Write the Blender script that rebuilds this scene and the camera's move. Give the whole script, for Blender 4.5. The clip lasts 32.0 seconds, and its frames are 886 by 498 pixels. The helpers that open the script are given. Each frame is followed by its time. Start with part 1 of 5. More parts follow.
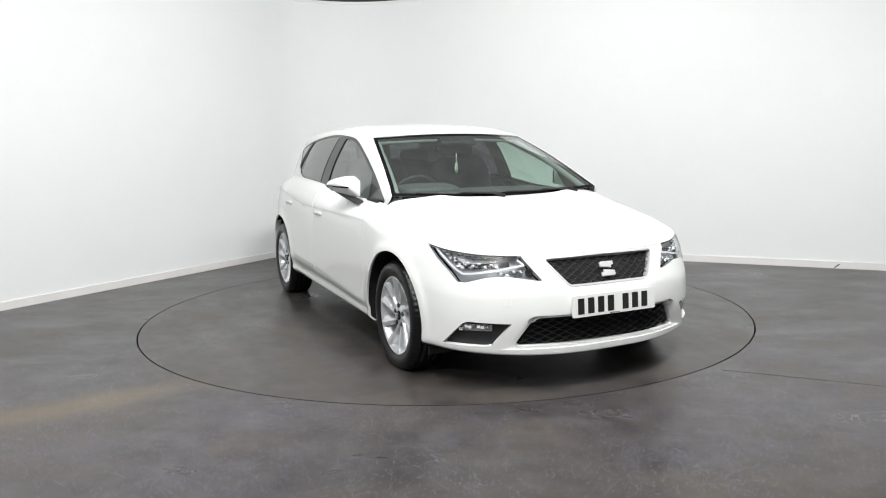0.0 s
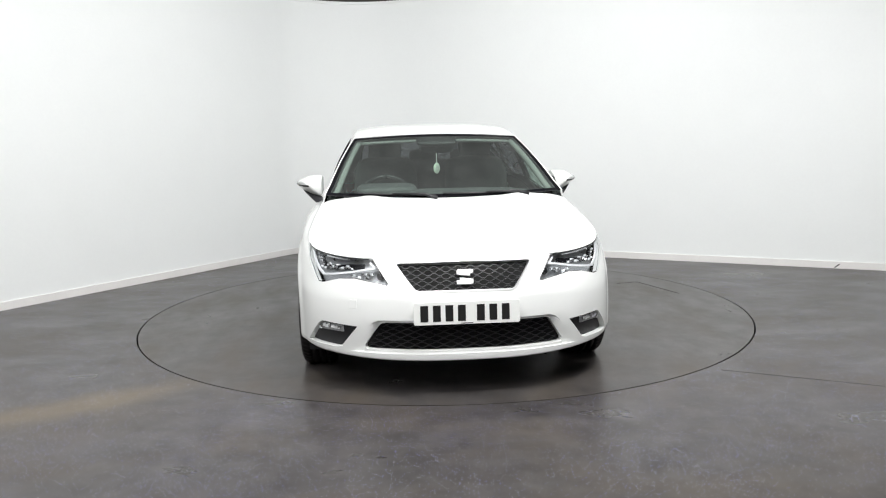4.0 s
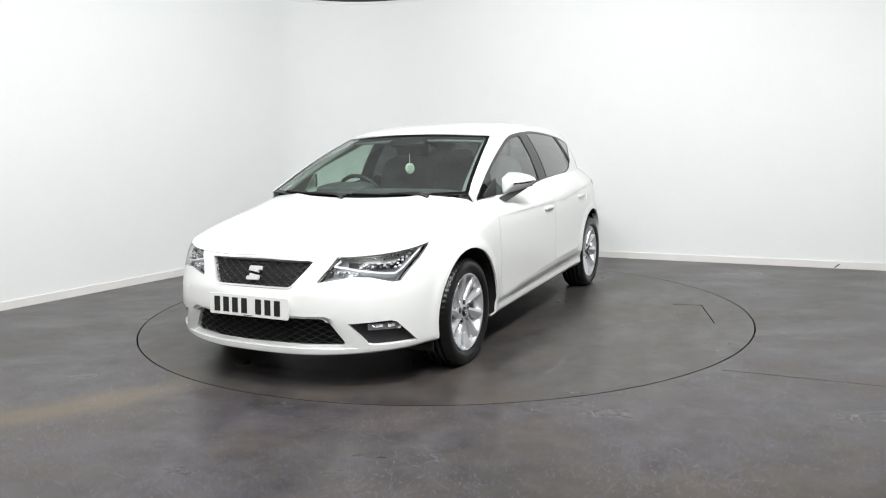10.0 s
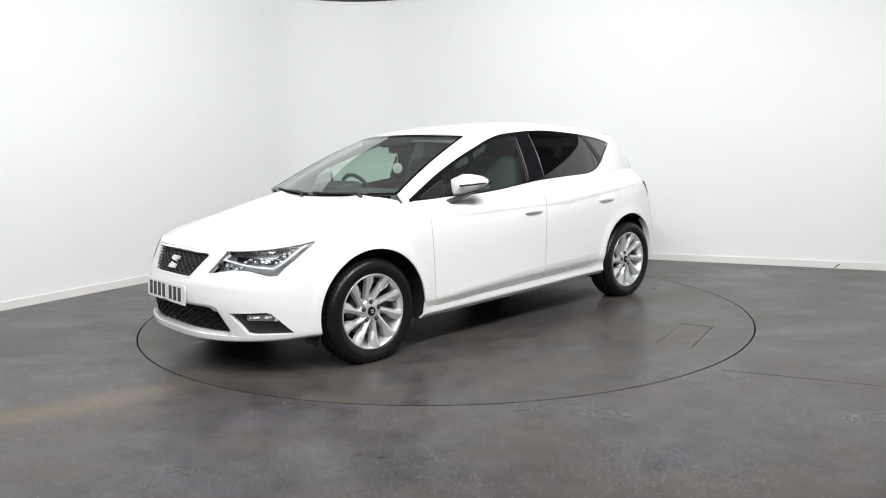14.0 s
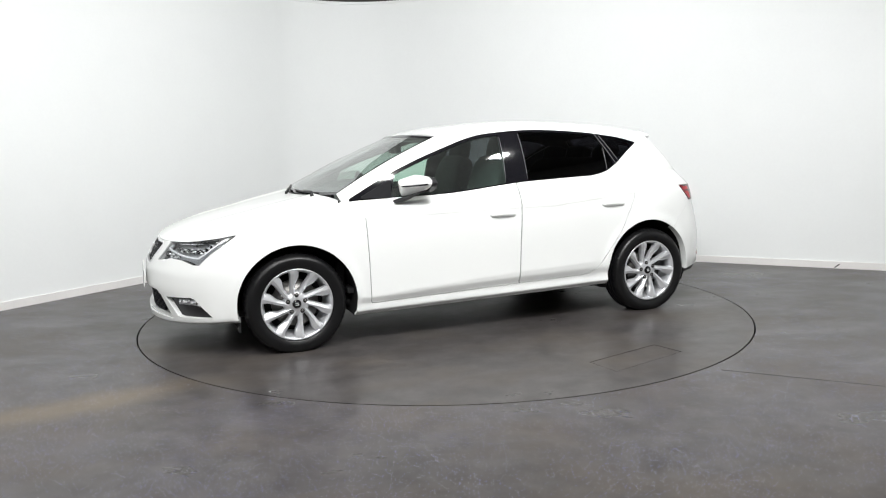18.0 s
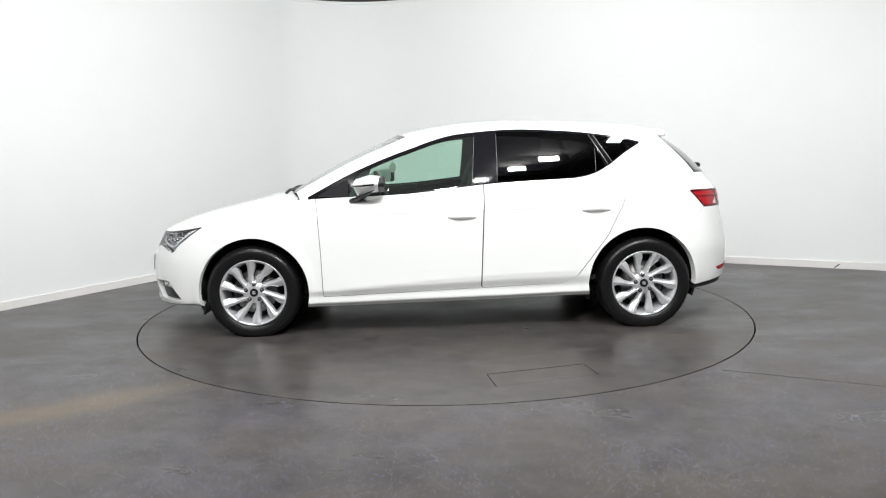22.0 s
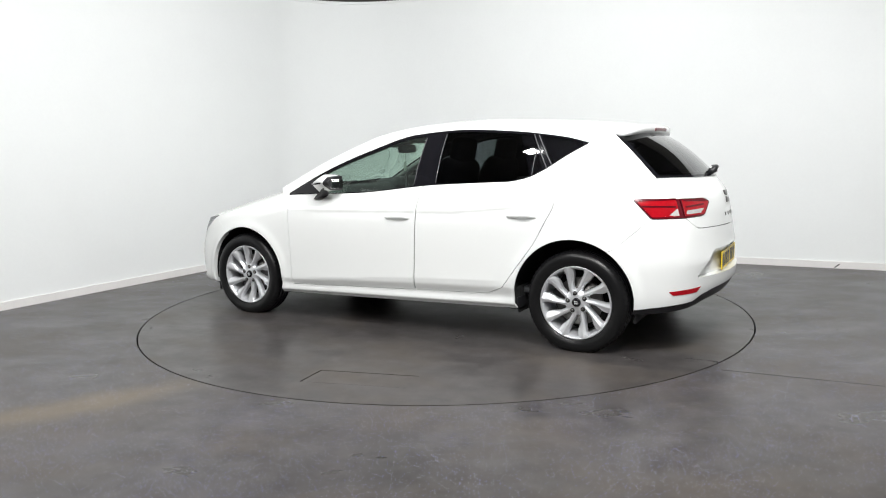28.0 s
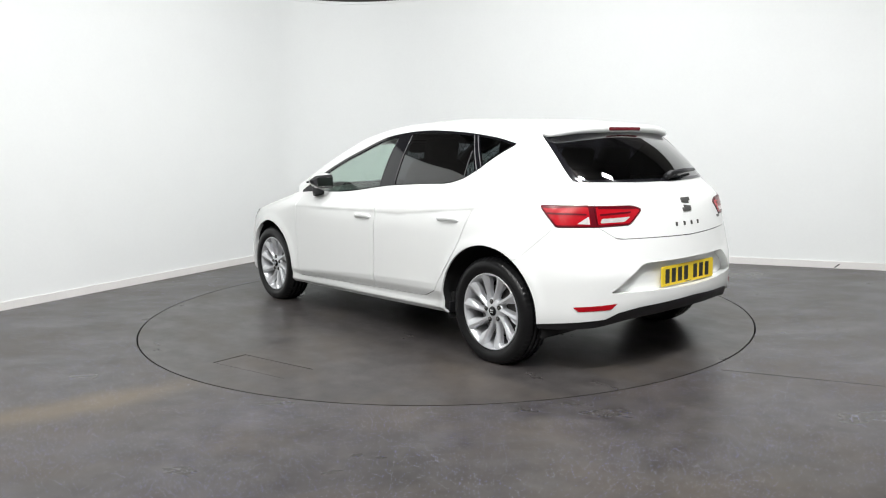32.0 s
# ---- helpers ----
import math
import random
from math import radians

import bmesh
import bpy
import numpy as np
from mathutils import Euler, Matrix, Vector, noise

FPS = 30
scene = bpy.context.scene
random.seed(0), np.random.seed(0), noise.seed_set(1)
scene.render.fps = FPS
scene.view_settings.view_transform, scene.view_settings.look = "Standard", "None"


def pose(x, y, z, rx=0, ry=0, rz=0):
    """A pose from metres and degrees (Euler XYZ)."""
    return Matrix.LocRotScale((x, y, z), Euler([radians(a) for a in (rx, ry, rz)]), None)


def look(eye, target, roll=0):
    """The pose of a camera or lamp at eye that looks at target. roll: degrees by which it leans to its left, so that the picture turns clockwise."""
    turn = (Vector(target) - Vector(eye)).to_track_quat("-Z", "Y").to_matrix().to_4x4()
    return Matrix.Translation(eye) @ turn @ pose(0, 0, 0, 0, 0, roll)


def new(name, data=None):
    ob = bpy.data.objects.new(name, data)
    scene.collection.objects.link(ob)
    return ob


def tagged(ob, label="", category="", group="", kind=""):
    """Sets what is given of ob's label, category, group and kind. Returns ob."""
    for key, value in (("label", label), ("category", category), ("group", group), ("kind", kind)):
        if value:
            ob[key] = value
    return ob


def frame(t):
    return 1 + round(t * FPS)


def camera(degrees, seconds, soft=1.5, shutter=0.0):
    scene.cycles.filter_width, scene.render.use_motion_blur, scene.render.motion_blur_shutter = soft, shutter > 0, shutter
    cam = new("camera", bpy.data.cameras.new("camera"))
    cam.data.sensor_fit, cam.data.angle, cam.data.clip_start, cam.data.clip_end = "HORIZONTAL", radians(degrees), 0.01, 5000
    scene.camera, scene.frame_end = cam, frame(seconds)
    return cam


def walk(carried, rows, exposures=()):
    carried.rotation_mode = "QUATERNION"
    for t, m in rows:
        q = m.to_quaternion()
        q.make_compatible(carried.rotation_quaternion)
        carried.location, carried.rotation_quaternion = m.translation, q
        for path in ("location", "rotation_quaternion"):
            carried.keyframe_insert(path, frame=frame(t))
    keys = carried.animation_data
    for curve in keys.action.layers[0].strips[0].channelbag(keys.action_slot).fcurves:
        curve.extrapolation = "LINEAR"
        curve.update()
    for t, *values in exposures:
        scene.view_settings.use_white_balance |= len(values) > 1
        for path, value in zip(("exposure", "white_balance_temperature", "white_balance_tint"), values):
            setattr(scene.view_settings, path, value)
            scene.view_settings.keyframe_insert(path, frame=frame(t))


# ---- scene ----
# ---- camera and light ----
EYE = (0.0, -5.6904, 1.2342)
cam = camera(61.78, 32.0, soft=1.1)
STAND = pose(*EYE, 90 - 7.7476, 0, 0.0956) @ pose(0, 0, 0, 0, 0, -1.1282)
walk(cam, [(0.0, STAND), (32.0, STAND)], exposures=[(0.0, -0.20), (32.0, -0.20)])

SPIN_START, SPIN_RATE, TABLE_R = -64.60, -5.1703, 2.234
CAR_Y = -0.074          # the car stands this far off the turntable's axis

world = bpy.data.worlds.new("world")
scene.world = world
world.use_nodes = True
world.node_tree.nodes["Background"].inputs[0].default_value = (0.8, 0.86, 0.9, 1)
world.node_tree.nodes["Background"].inputs[1].default_value = 0.25

# two white walls meet in a rounded corner; the ceiling above them is dark and carries light panels, some of them added
# as fill
CORNER, ALONG, ACROSS = Vector((-1.355, 4.026)), Vector((-0.505, -0.863)), Vector((0.8944, -0.4472))
ROOM_H, CEILING_H = 3.02, 4.30
LIGHTS = []          # (place, point that the panel faces, power, size): flat ones, then those that lean towards the two walls
for a, b, power in ((3.2, 3.2, 40.0), (3.7, 6.5, 60.0), (5.9, 3.0, 55.0), (8.3, 3.0, 60.0), (8.6, 6.2, 70.0), (10.8, 3.2, 75.0), (10.8, 6.0, 75.0)):
    q = CORNER + ALONG * a + ACROSS * b
    LIGHTS.append(((q.x, q.y, CEILING_H - 0.03), (q.x, q.y + 0.001, 0.0), power, 0.30))
# wall washers: their tilt and power are added to brighten the walls evenly
for a, b, ta, tb, power in ((5.2, 6.15, 0.3, 2.8, 105.0), (6.1, 6.2, 0.2, 0.9, 145.0), (7.4, 6.2, 0.2, 4.0, 30.0), (7.3, 4.4, 0.2, 0.8, 100.0)):
    q, w = CORNER + ALONG * a + ACROSS * b, CORNER + ALONG * ta + ACROSS * tb
    LIGHTS.append(((q.x, q.y, CEILING_H - 0.20), (w.x, w.y, 1.7), power, 0.30))


# ---- materials ----
def material(name):
    m = bpy.data.materials.new(name)
    m.use_nodes = True
    nt = m.node_tree
    return m, nt, nt.nodes["Principled BSDF"]


def node(nt, kind, **ins):
    n = nt.nodes.new(kind)
    for k, v in ins.items():
        n.inputs[k.replace("_", " ")].default_value = v
    return n


def plain(name, colour, rough=0.5, metal=0.0, bump=0.0, grain=60.0, vary=0.08, coat=0.0, spec=0.5):
    """A surface with fine grain in its colour, gloss and relief."""
    m, nt, b = material(name)
    co = nt.nodes.new("ShaderNodeTexCoord")
    big = node(nt, "ShaderNodeTexNoise", Scale=grain * 0.08, Detail=4.0)
    fine = node(nt, "ShaderNodeTexNoise", Scale=grain, Detail=3.0)
    mix = node(nt, "ShaderNodeMath")
    mix.operation = "ADD"
    for n in (big, fine):
        nt.links.new(co.outputs["Object"], n.inputs["Vector"])
    nt.links.new(big.outputs[0], mix.inputs[0])
    nt.links.new(fine.outputs[0], mix.inputs[1])
    ramp = nt.nodes.new("ShaderNodeMapRange")
    ramp.inputs[1].default_value, ramp.inputs[2].default_value = 0.6, 1.4
    ramp.inputs[3].default_value, ramp.inputs[4].default_value = 1 - vary, 1 + vary
    nt.links.new(mix.outputs[0], ramp.inputs[0])
    mul = nt.nodes.new("ShaderNodeVectorMath")
    mul.operation = "SCALE"
    mul.inputs[0].default_value = colour
    nt.links.new(ramp.outputs[0], mul.inputs["Scale"])
    nt.links.new(mul.outputs[0], b.inputs["Base Color"])
    b.inputs["Roughness"].default_value = rough
    b.inputs["Metallic"].default_value = metal
    b.inputs["Coat Weight"].default_value = coat
    b.inputs["Coat Roughness"].default_value = 0.03
    b.inputs["Specular IOR Level"].default_value = spec
    if bump:
        bp = node(nt, "ShaderNodeBump", Strength=bump, Distance=0.002)
        nt.links.new(fine.outputs[0], bp.inputs["Height"])
        nt.links.new(bp.outputs[0], b.inputs["Normal"])
    return m


def glass(name, tint, gloss=1.0, rough=0.01, haze=0.0):
    """Thin glazing: what is behind shows through its tint, and it mirrors by its angle."""
    m, nt, b = material(name)
    nt.nodes.remove(b)
    out = nt.nodes["Material Output"]
    tr = nt.nodes.new("ShaderNodeBsdfTransparent")
    tr.inputs[0].default_value = (*tint, 1)
    gl = nt.nodes.new("ShaderNodeBsdfGlossy")
    gl.inputs["Color"].default_value = (gloss, gloss, gloss, 1)
    gl.inputs["Roughness"].default_value = rough
    lw = node(nt, "ShaderNodeLayerWeight", Blend=0.5)
    po = nt.nodes.new("ShaderNodeMath")
    po.operation = "POWER"
    po.inputs[1].default_value = 3.3
    ma = nt.nodes.new("ShaderNodeMath")
    ma.operation = "MULTIPLY_ADD"
    ma.inputs[1].default_value, ma.inputs[2].default_value = 0.86, 0.075
    nt.links.new(lw.outputs["Facing"], po.inputs[0])
    nt.links.new(po.outputs[0], ma.inputs[0])
    mix = nt.nodes.new("ShaderNodeMixShader")
    nt.links.new(ma.outputs[0], mix.inputs[0])
    nt.links.new(tr.outputs[0], mix.inputs[1])
    nt.links.new(gl.outputs[0], mix.inputs[2])
    if haze:
        # a pale diffuse haze mixed in for the milky reflection in the glass, patchy
        di = nt.nodes.new("ShaderNodeBsdfDiffuse")
        di.inputs[0].default_value = (0.62, 0.66, 0.64, 1)
        co = nt.nodes.new("ShaderNodeTexCoord")
        film = node(nt, "ShaderNodeTexNoise", Scale=7.0, Detail=5.0)
        nt.links.new(co.outputs["Object"], film.inputs["Vector"])
        fr = nt.nodes.new("ShaderNodeMapRange")
        fr.inputs[3].default_value, fr.inputs[4].default_value = haze * 0.5, haze * 1.5
        nt.links.new(film.outputs[0], fr.inputs[0])
        over = nt.nodes.new("ShaderNodeMixShader")
        nt.links.new(fr.outputs[0], over.inputs[0])
        nt.links.new(mix.outputs[0], over.inputs[1])
        nt.links.new(di.outputs[0], over.inputs[2])
        mix = over
    nt.links.new(mix.outputs[0], out.inputs[0])
    return m


def glow(name, colour, power):
    m, nt, b = material(name)
    b.inputs["Base Color"].default_value = (*colour, 1)
    b.inputs["Emission Color"].default_value = (*colour, 1)
    b.inputs["Emission Strength"].default_value = power
    return m


def floor_material(name, worn):
    """Dark vinyl with stains, scuffs and bright flakes in it; worn: with the tracks that wheels have left."""
    m, nt, b = material(name)
    L = nt.links.new
    co = nt.nodes.new("ShaderNodeTexCoord")

    def noise_at(scale, detail, rough=0.5, stretch=None, turn=0.0):
        n = node(nt, "ShaderNodeTexNoise", Scale=scale, Detail=detail, Roughness=rough)
        if stretch:
            mp = nt.nodes.new("ShaderNodeMapping")
            mp.inputs["Scale"].default_value = stretch
            mp.inputs["Rotation"].default_value = (0, 0, turn)
            L(co.outputs["Object"], mp.inputs[0])
            L(mp.outputs[0], n.inputs["Vector"])
        else:
            L(co.outputs["Object"], n.inputs["Vector"])
        return n.outputs[0]

    def ranged(src, lo, hi, out0, out1):
        r = nt.nodes.new("ShaderNodeMapRange")
        for k, v in zip((1, 2, 3, 4), (lo, hi, out0, out1)):
            r.inputs[k].default_value = v
        L(src, r.inputs[0])
        return r.outputs[0]

    def math_(op, x, y):
        n = nt.nodes.new("ShaderNodeMath")
        n.operation = op
        for k, v in enumerate((x, y)):
            if isinstance(v, (int, float)):
                n.inputs[k].default_value = v
            else:
                L(v, n.inputs[k])
        return n.outputs[0]

    def blend(fac, x, y):
        n = nt.nodes.new("ShaderNodeMix")
        n.data_type = "RGBA"
        L(fac, n.inputs["Factor"])
        for k, v in (("A", x), ("B", y)):
            if isinstance(v, tuple):
                n.inputs[k].default_value = (*v, 1)
            else:
                L(v, n.inputs[k])
        return n.outputs["Result"]

    scuff = noise_at(6.0, 7.0, 0.68)
    smear = noise_at(1.7, 6.0, 0.62, (0.7, 1.3, 1.0), 0.3)
    colour = blend(ranged(scuff, 0.36, 0.64, 0, 1), (0.038, 0.0345, 0.0340), (0.073, 0.0672, 0.0660))
    colour = blend(ranged(smear, 0.47, 0.66, 0, 0.6), colour, (0.088, 0.074, 0.060))
    marks = noise_at(2.2, 7.0, 0.7, (1.4, 0.8, 1.0), 0.9)
    colour = blend(ranged(marks, 0.54, 0.68, 0, 0.6), colour, (0.030, 0.028, 0.028))
    scratch = noise_at(9.0, 8.0, 0.75, (0.5, 1.6, 1.0), -0.5)
    colour = blend(ranged(scratch, 0.64, 0.78, 0, 0.4), colour, (0.11, 0.105, 0.10))
    if worn:
        sep = nt.nodes.new("ShaderNodeSeparateXYZ")
        L(co.outputs["Object"], sep.inputs[0])
        # brownish track that runs towards the table
        off = math_("ADD", math_("MULTIPLY", sep.outputs[0], -0.562), math_("MULTIPLY", sep.outputs[1], 0.827))
        dist = math_("ABSOLUTE", math_("ADD", off, 0.735), 0)
        wob = math_("ADD", dist, math_("MULTIPLY", math_("ADD", noise_at(2.5, 3.0), -0.5), 0.35))
        track = math_("MULTIPLY", ranged(wob, 0.02, 0.20, 0.95, 0.0), ranged(sep.outputs[0], -1.2, -1.6, 0, 1))
        colour = blend(track, colour, (0.115, 0.092, 0.060))
    vor = node(nt, "ShaderNodeTexVoronoi", Scale=120.0, Randomness=1.0)
    vor.voronoi_dimensions = "2D"
    L(co.outputs["Object"], vor.inputs["Vector"])
    pick = nt.nodes.new("ShaderNodeSeparateColor")
    L(vor.outputs["Color"], pick.inputs[0])
    size = ranged(pick.outputs[1], 0, 1, 0.08, 0.20)
    here = math_("MULTIPLY", math_("LESS_THAN", vor.outputs["Distance"], size), math_("GREATER_THAN", pick.outputs[0], ranged(noise_at(1.6, 3.0, 0.6, (1, 1, 1), 0.7), 0.35, 0.65, 0.68, 0.94)))
    if worn:
        colour = blend(here, colour, blend(pick.outputs[2], (0.20, 0.22, 0.85), (0.78, 0.78, 0.86)))
    L(colour, b.inputs["Base Color"])
    L(ranged(smear, 0.35, 0.65, 0.27, 0.42), b.inputs["Roughness"])
    b.inputs["Specular IOR Level"].default_value = 0.36
    bp = node(nt, "ShaderNodeBump", Strength=0.2, Distance=0.001)
    L(noise_at(180.0, 2.0), bp.inputs["Height"])
    L(bp.outputs[0], b.inputs["Normal"])
    return m


PAINT = plain("white_paint", (0.82, 0.832, 0.82), 0.35, vary=0.006, coat=0.8)
PAINT.node_tree.nodes["Principled BSDF"].inputs["Coat Roughness"].default_value = 0.10
WALL = plain("wall_paint", (0.84, 0.858, 0.855), 0.75, vary=0.012, grain=40, bump=0.08)
SKIRT = plain("skirting_paint", (0.80, 0.785, 0.77), 0.5, vary=0.03)
BLACK = plain("black_plastic", (0.014, 0.014, 0.016), 0.45, vary=0.15, bump=0.15, grain=300)
GLOSSY = plain("gloss_black", (0.008, 0.008, 0.010), 0.08, vary=0.05)
SEAL = plain("window_line", (0.10, 0.10, 0.105), 0.25)
GAP = plain("gap_dark", (0.05, 0.05, 0.05), 0.8)
RUBBER = plain("tyre_rubber", (0.007, 0.007, 0.0075), 0.33, vary=0.2, bump=0.08, grain=160, spec=0.3)
ALLOY = plain("alloy", (0.72, 0.73, 0.75), 0.34, metal=0.65, vary=0.03)
STEEL = plain("brake_steel", (0.15, 0.145, 0.14), 0.4, metal=0.9, vary=0.15)
CHROME = plain("chrome", (0.66, 0.66, 0.67), 0.16, metal=1.0, vary=0.02)
SATIN = plain("satin_chrome", (0.82, 0.82, 0.83), 0.28, metal=0.45, vary=0.02)
UNDER = plain("underbody", (0.012, 0.012, 0.012), 0.9)
CABIN = plain("cabin_plastic", (0.075, 0.078, 0.080), 0.6, vary=0.15, bump=0.2, grain=200)
CLOTH = plain("seat_cloth", (0.052, 0.055, 0.058), 0.9, vary=0.2, bump=0.3, grain=400)
LINER = plain("headlining", (0.34, 0.34, 0.33), 0.9, vary=0.05)
TRIMGREY = plain("pillar_trim", (0.28, 0.29, 0.28), 0.7, vary=0.05)
CLEAR = glass("clear_glass", (0.73, 0.90, 0.81), haze=0.02)
SCREEN = glass("screen_glass", (0.74, 0.84, 0.79), haze=0.045)
DARKGLASS = glass("privacy_glass", (0.10, 0.10, 0.115))
LENS = glass("lamp_lens", (0.95, 0.96, 0.97), 0.4, 0.22)
RED = plain("red_lens", (0.36, 0.004, 0.010), 0.25, vary=0.18, grain=90, spec=0.3)
DARKRED = plain("dark_red_lens", (0.10, 0.003, 0.008), 0.25, vary=0.05, spec=0.3)
REFLECT = plain("lamp_reflector", (0.75, 0.76, 0.78), 0.12, metal=1.0)
LAMPGREY = plain("lamp_housing", (0.42, 0.43, 0.45), 0.30, metal=0.35, vary=0.12)
FLAKE = plain("led_white", (0.85, 0.86, 0.88), 0.15, vary=0.02)
PLATEW = plain("plate_white", (0.82, 0.83, 0.81), 0.35, vary=0.02)
PLATEY = plain("plate_yellow", (0.80, 0.58, 0.02), 0.35, vary=0.02)
INK = plain("plate_ink", (0.012, 0.012, 0.012), 0.4)
CLEARLENS = plain("clear_lamp_lens", (0.52, 0.49, 0.48), 0.12, vary=0.25, grain=140, coat=1.0)
MIRROR = plain("mirror_glass", (0.7, 0.7, 0.7), 0.02, metal=1.0, vary=0.0)
GREEN = plain("pendant_green", (0.70, 0.78, 0.66), 0.5)
FLOOR = floor_material("vinyl_floor", True)
TABLE = floor_material("turntable_vinyl", False)
# for the added end walls out of view; dark for what the glass mirrors
DIM = plain("unseen_end_wall", (0.14, 0.135, 0.13), 0.8)
PANEL = glow("panel_diffuser", (1.0, 0.98, 0.95), 14.0)
CEIL = plain("ceiling_paint", (0.05, 0.047, 0.045), 0.9, vary=0.1)


# ---- mesh helpers ----
def part(name, bm, mat, parent, label=""):
    """Links a bmesh as one mesh object under a thing or a part."""
    me = bpy.data.meshes.new(name)
    bm.to_mesh(me)
    bm.free()
    me.materials.append(mat)
    ob = new(name, me)
    ob.parent = parent
    if label:
        tagged(ob, label)
    return ob


def smooth(bm, on=True):
    for f in bm.faces:
        f.smooth = on
    return bm


def box(sx, sy, sz, at=(0, 0, 0), bevel=0.0, seg=2, turn=None):
    bm = bmesh.new()
    m = Matrix.Translation(at) @ (turn or Matrix()) @ Matrix.Diagonal((sx, sy, sz, 1))
    bmesh.ops.create_cube(bm, size=1, matrix=m)
    if bevel:
        bmesh.ops.bevel(bm, geom=bm.edges[:], offset=bevel, segments=seg, affect="EDGES", profile=0.5)
    return bm


def lathe(profile, n=64, axis="y"):
    """Turns (radius, height) pairs about an axis."""
    bm = bmesh.new()
    rings = []
    for r, h in profile:
        ring = []
        for i in range(n):
            a = 2 * math.pi * i / n
            c = (r * math.cos(a), h, r * math.sin(a)) if axis == "y" else (r * math.cos(a), r * math.sin(a), h)
            ring.append(bm.verts.new(c))
        rings.append(ring)
    for A, B in zip(rings, rings[1:]):
        for i in range(n):
            j = (i + 1) % n
            bm.faces.new((A[i], A[j], B[j], B[i]))
    bmesh.ops.recalc_face_normals(bm, faces=bm.faces[:])
    return smooth(bm)


def tube(points, r, n=8):
    """A round bar along points."""
    bm = bmesh.new()
    pts = [Vector(q) for q in points]
    rings = []
    for i, q in enumerate(pts):
        d = (pts[min(i + 1, len(pts) - 1)] - pts[max(i - 1, 0)]).normalized()
        a = d.orthogonal().normalized()
        b = d.cross(a)
        rad = r[i] if isinstance(r, (list, tuple)) else r
        rings.append([bm.verts.new(q + rad * (math.cos(2 * math.pi * k / n) * a + math.sin(2 * math.pi * k / n) * b)) for k in range(n)])
    for A, B in zip(rings, rings[1:]):
        best = min(range(n), key=lambda o: (A[0].co - B[o].co).length)
        for k in range(n):
            bm.faces.new((A[k], A[(k + 1) % n], B[(k + 1 + best) % n], B[(k + best) % n]))
    bm.faces.new(rings[0][::-1])
    bm.faces.new(rings[-1])
    bmesh.ops.recalc_face_normals(bm, faces=bm.faces[:])
    return smooth(bm)


def prism(poly, depth, bevel=0.0):
    """A plate from a polygon in (u, v), its face at w = 0 and its back at w = -depth."""
    bm = bmesh.new()
    top = [bm.verts.new((u, v, 0)) for u, v in poly]
    f = bm.faces.new(top)
    r = bmesh.ops.extrude_face_region(bm, geom=[f])
    for v in r["geom"]:
        if isinstance(v, bmesh.types.BMVert):
            v.co.z -= depth
    bmesh.ops.recalc_face_normals(bm, faces=bm.faces[:])
    if bevel:
        es = [e for e in bm.edges if abs(e.verts[0].co.z) < 1e-6 and abs(e.verts[1].co.z) < 1e-6]
        bmesh.ops.bevel(bm, geom=es, offset=bevel, segments=2, affect="EDGES", profile=0.5)
    return bm


def pch(xs, ys):
    """A monotone cubic through (xs, ys)."""
    xs, ys = np.asarray(xs, float), np.asarray(ys, float)
    if xs[0] > xs[-1]:
        xs, ys = xs[::-1], ys[::-1]
    h = np.diff(xs)
    d = np.diff(ys, axis=0) / (h if ys.ndim == 1 else h[:, None])
    m = np.empty_like(ys)
    m[0], m[-1] = d[0], d[-1]
    for i in range(1, len(xs) - 1):
        w1, w2 = 2 * h[i] + h[i - 1], h[i] + 2 * h[i - 1]
        a, b = d[i - 1], d[i]
        with np.errstate(all="ignore"):
            v = (w1 + w2) / (w1 / a + w2 / b)
        m[i] = np.where(a * b > 0, v, 0.0)

    def f(x):
        x = np.clip(x, xs[0], xs[-1])
        i = int(np.clip(np.searchsorted(xs, x) - 1, 0, len(xs) - 2))
        t = (x - xs[i]) / h[i]
        t2, t3 = t * t, t * t * t
        return (2 * t3 - 3 * t2 + 1) * ys[i] + (t3 - 2 * t2 + t) * h[i] * m[i] + (3 * t2 - 2 * t3) * ys[i + 1] + (t3 - t2) * h[i] * m[i + 1]
    return f


def inside(q, poly):
    x, y = q
    hit = False
    for (ax, ay), (bx, by) in zip(poly, poly[1:] + poly[:1]):
        if (ay > y) != (by > y) and x < (bx - ax) * (y - ay) / (by - ay) + ax:
            hit = not hit
    return hit


def area(poly):
    return 0.5 * sum(a[0] * b[1] - b[0] * a[1] for a, b in zip(poly, poly[1:] + poly[:1]))


def inset(poly, d):
    """The polygon drawn in by d (out if d is negative)."""
    if area(poly) < 0:
        poly = poly[::-1]
    out, n = [], len(poly)
    for i in range(n):
        a, b, c = Vector(poly[i - 1]), Vector(poly[i]), Vector(poly[(i + 1) % n])
        e1, e2 = (b - a).normalized(), (c - b).normalized()
        n1, n2 = Vector((-e1.y, e1.x)), Vector((-e2.y, e2.x))
        k = (n1 + n2)
        k = k / max(k.length_squared / 2, 0.35)
        out.append(tuple(b + k * d))
    return out


def soften(poly, r, seg=4):
    """Rounds a polygon's corners."""
    out, n = [], len(poly)
    for i in range(n):
        a, b, c = Vector(poly[i - 1]), Vector(poly[i]), Vector(poly[(i + 1) % n])
        ra = min(r, (a - b).length * 0.45, (c - b).length * 0.45)
        p, q = b + (a - b).normalized() * ra, b + (c - b).normalized() * ra
        for k in range(seg + 1):
            t = k / seg
            out.append(tuple((1 - t) ** 2 * p + 2 * t * (1 - t) * b + t * t * q))
    return out


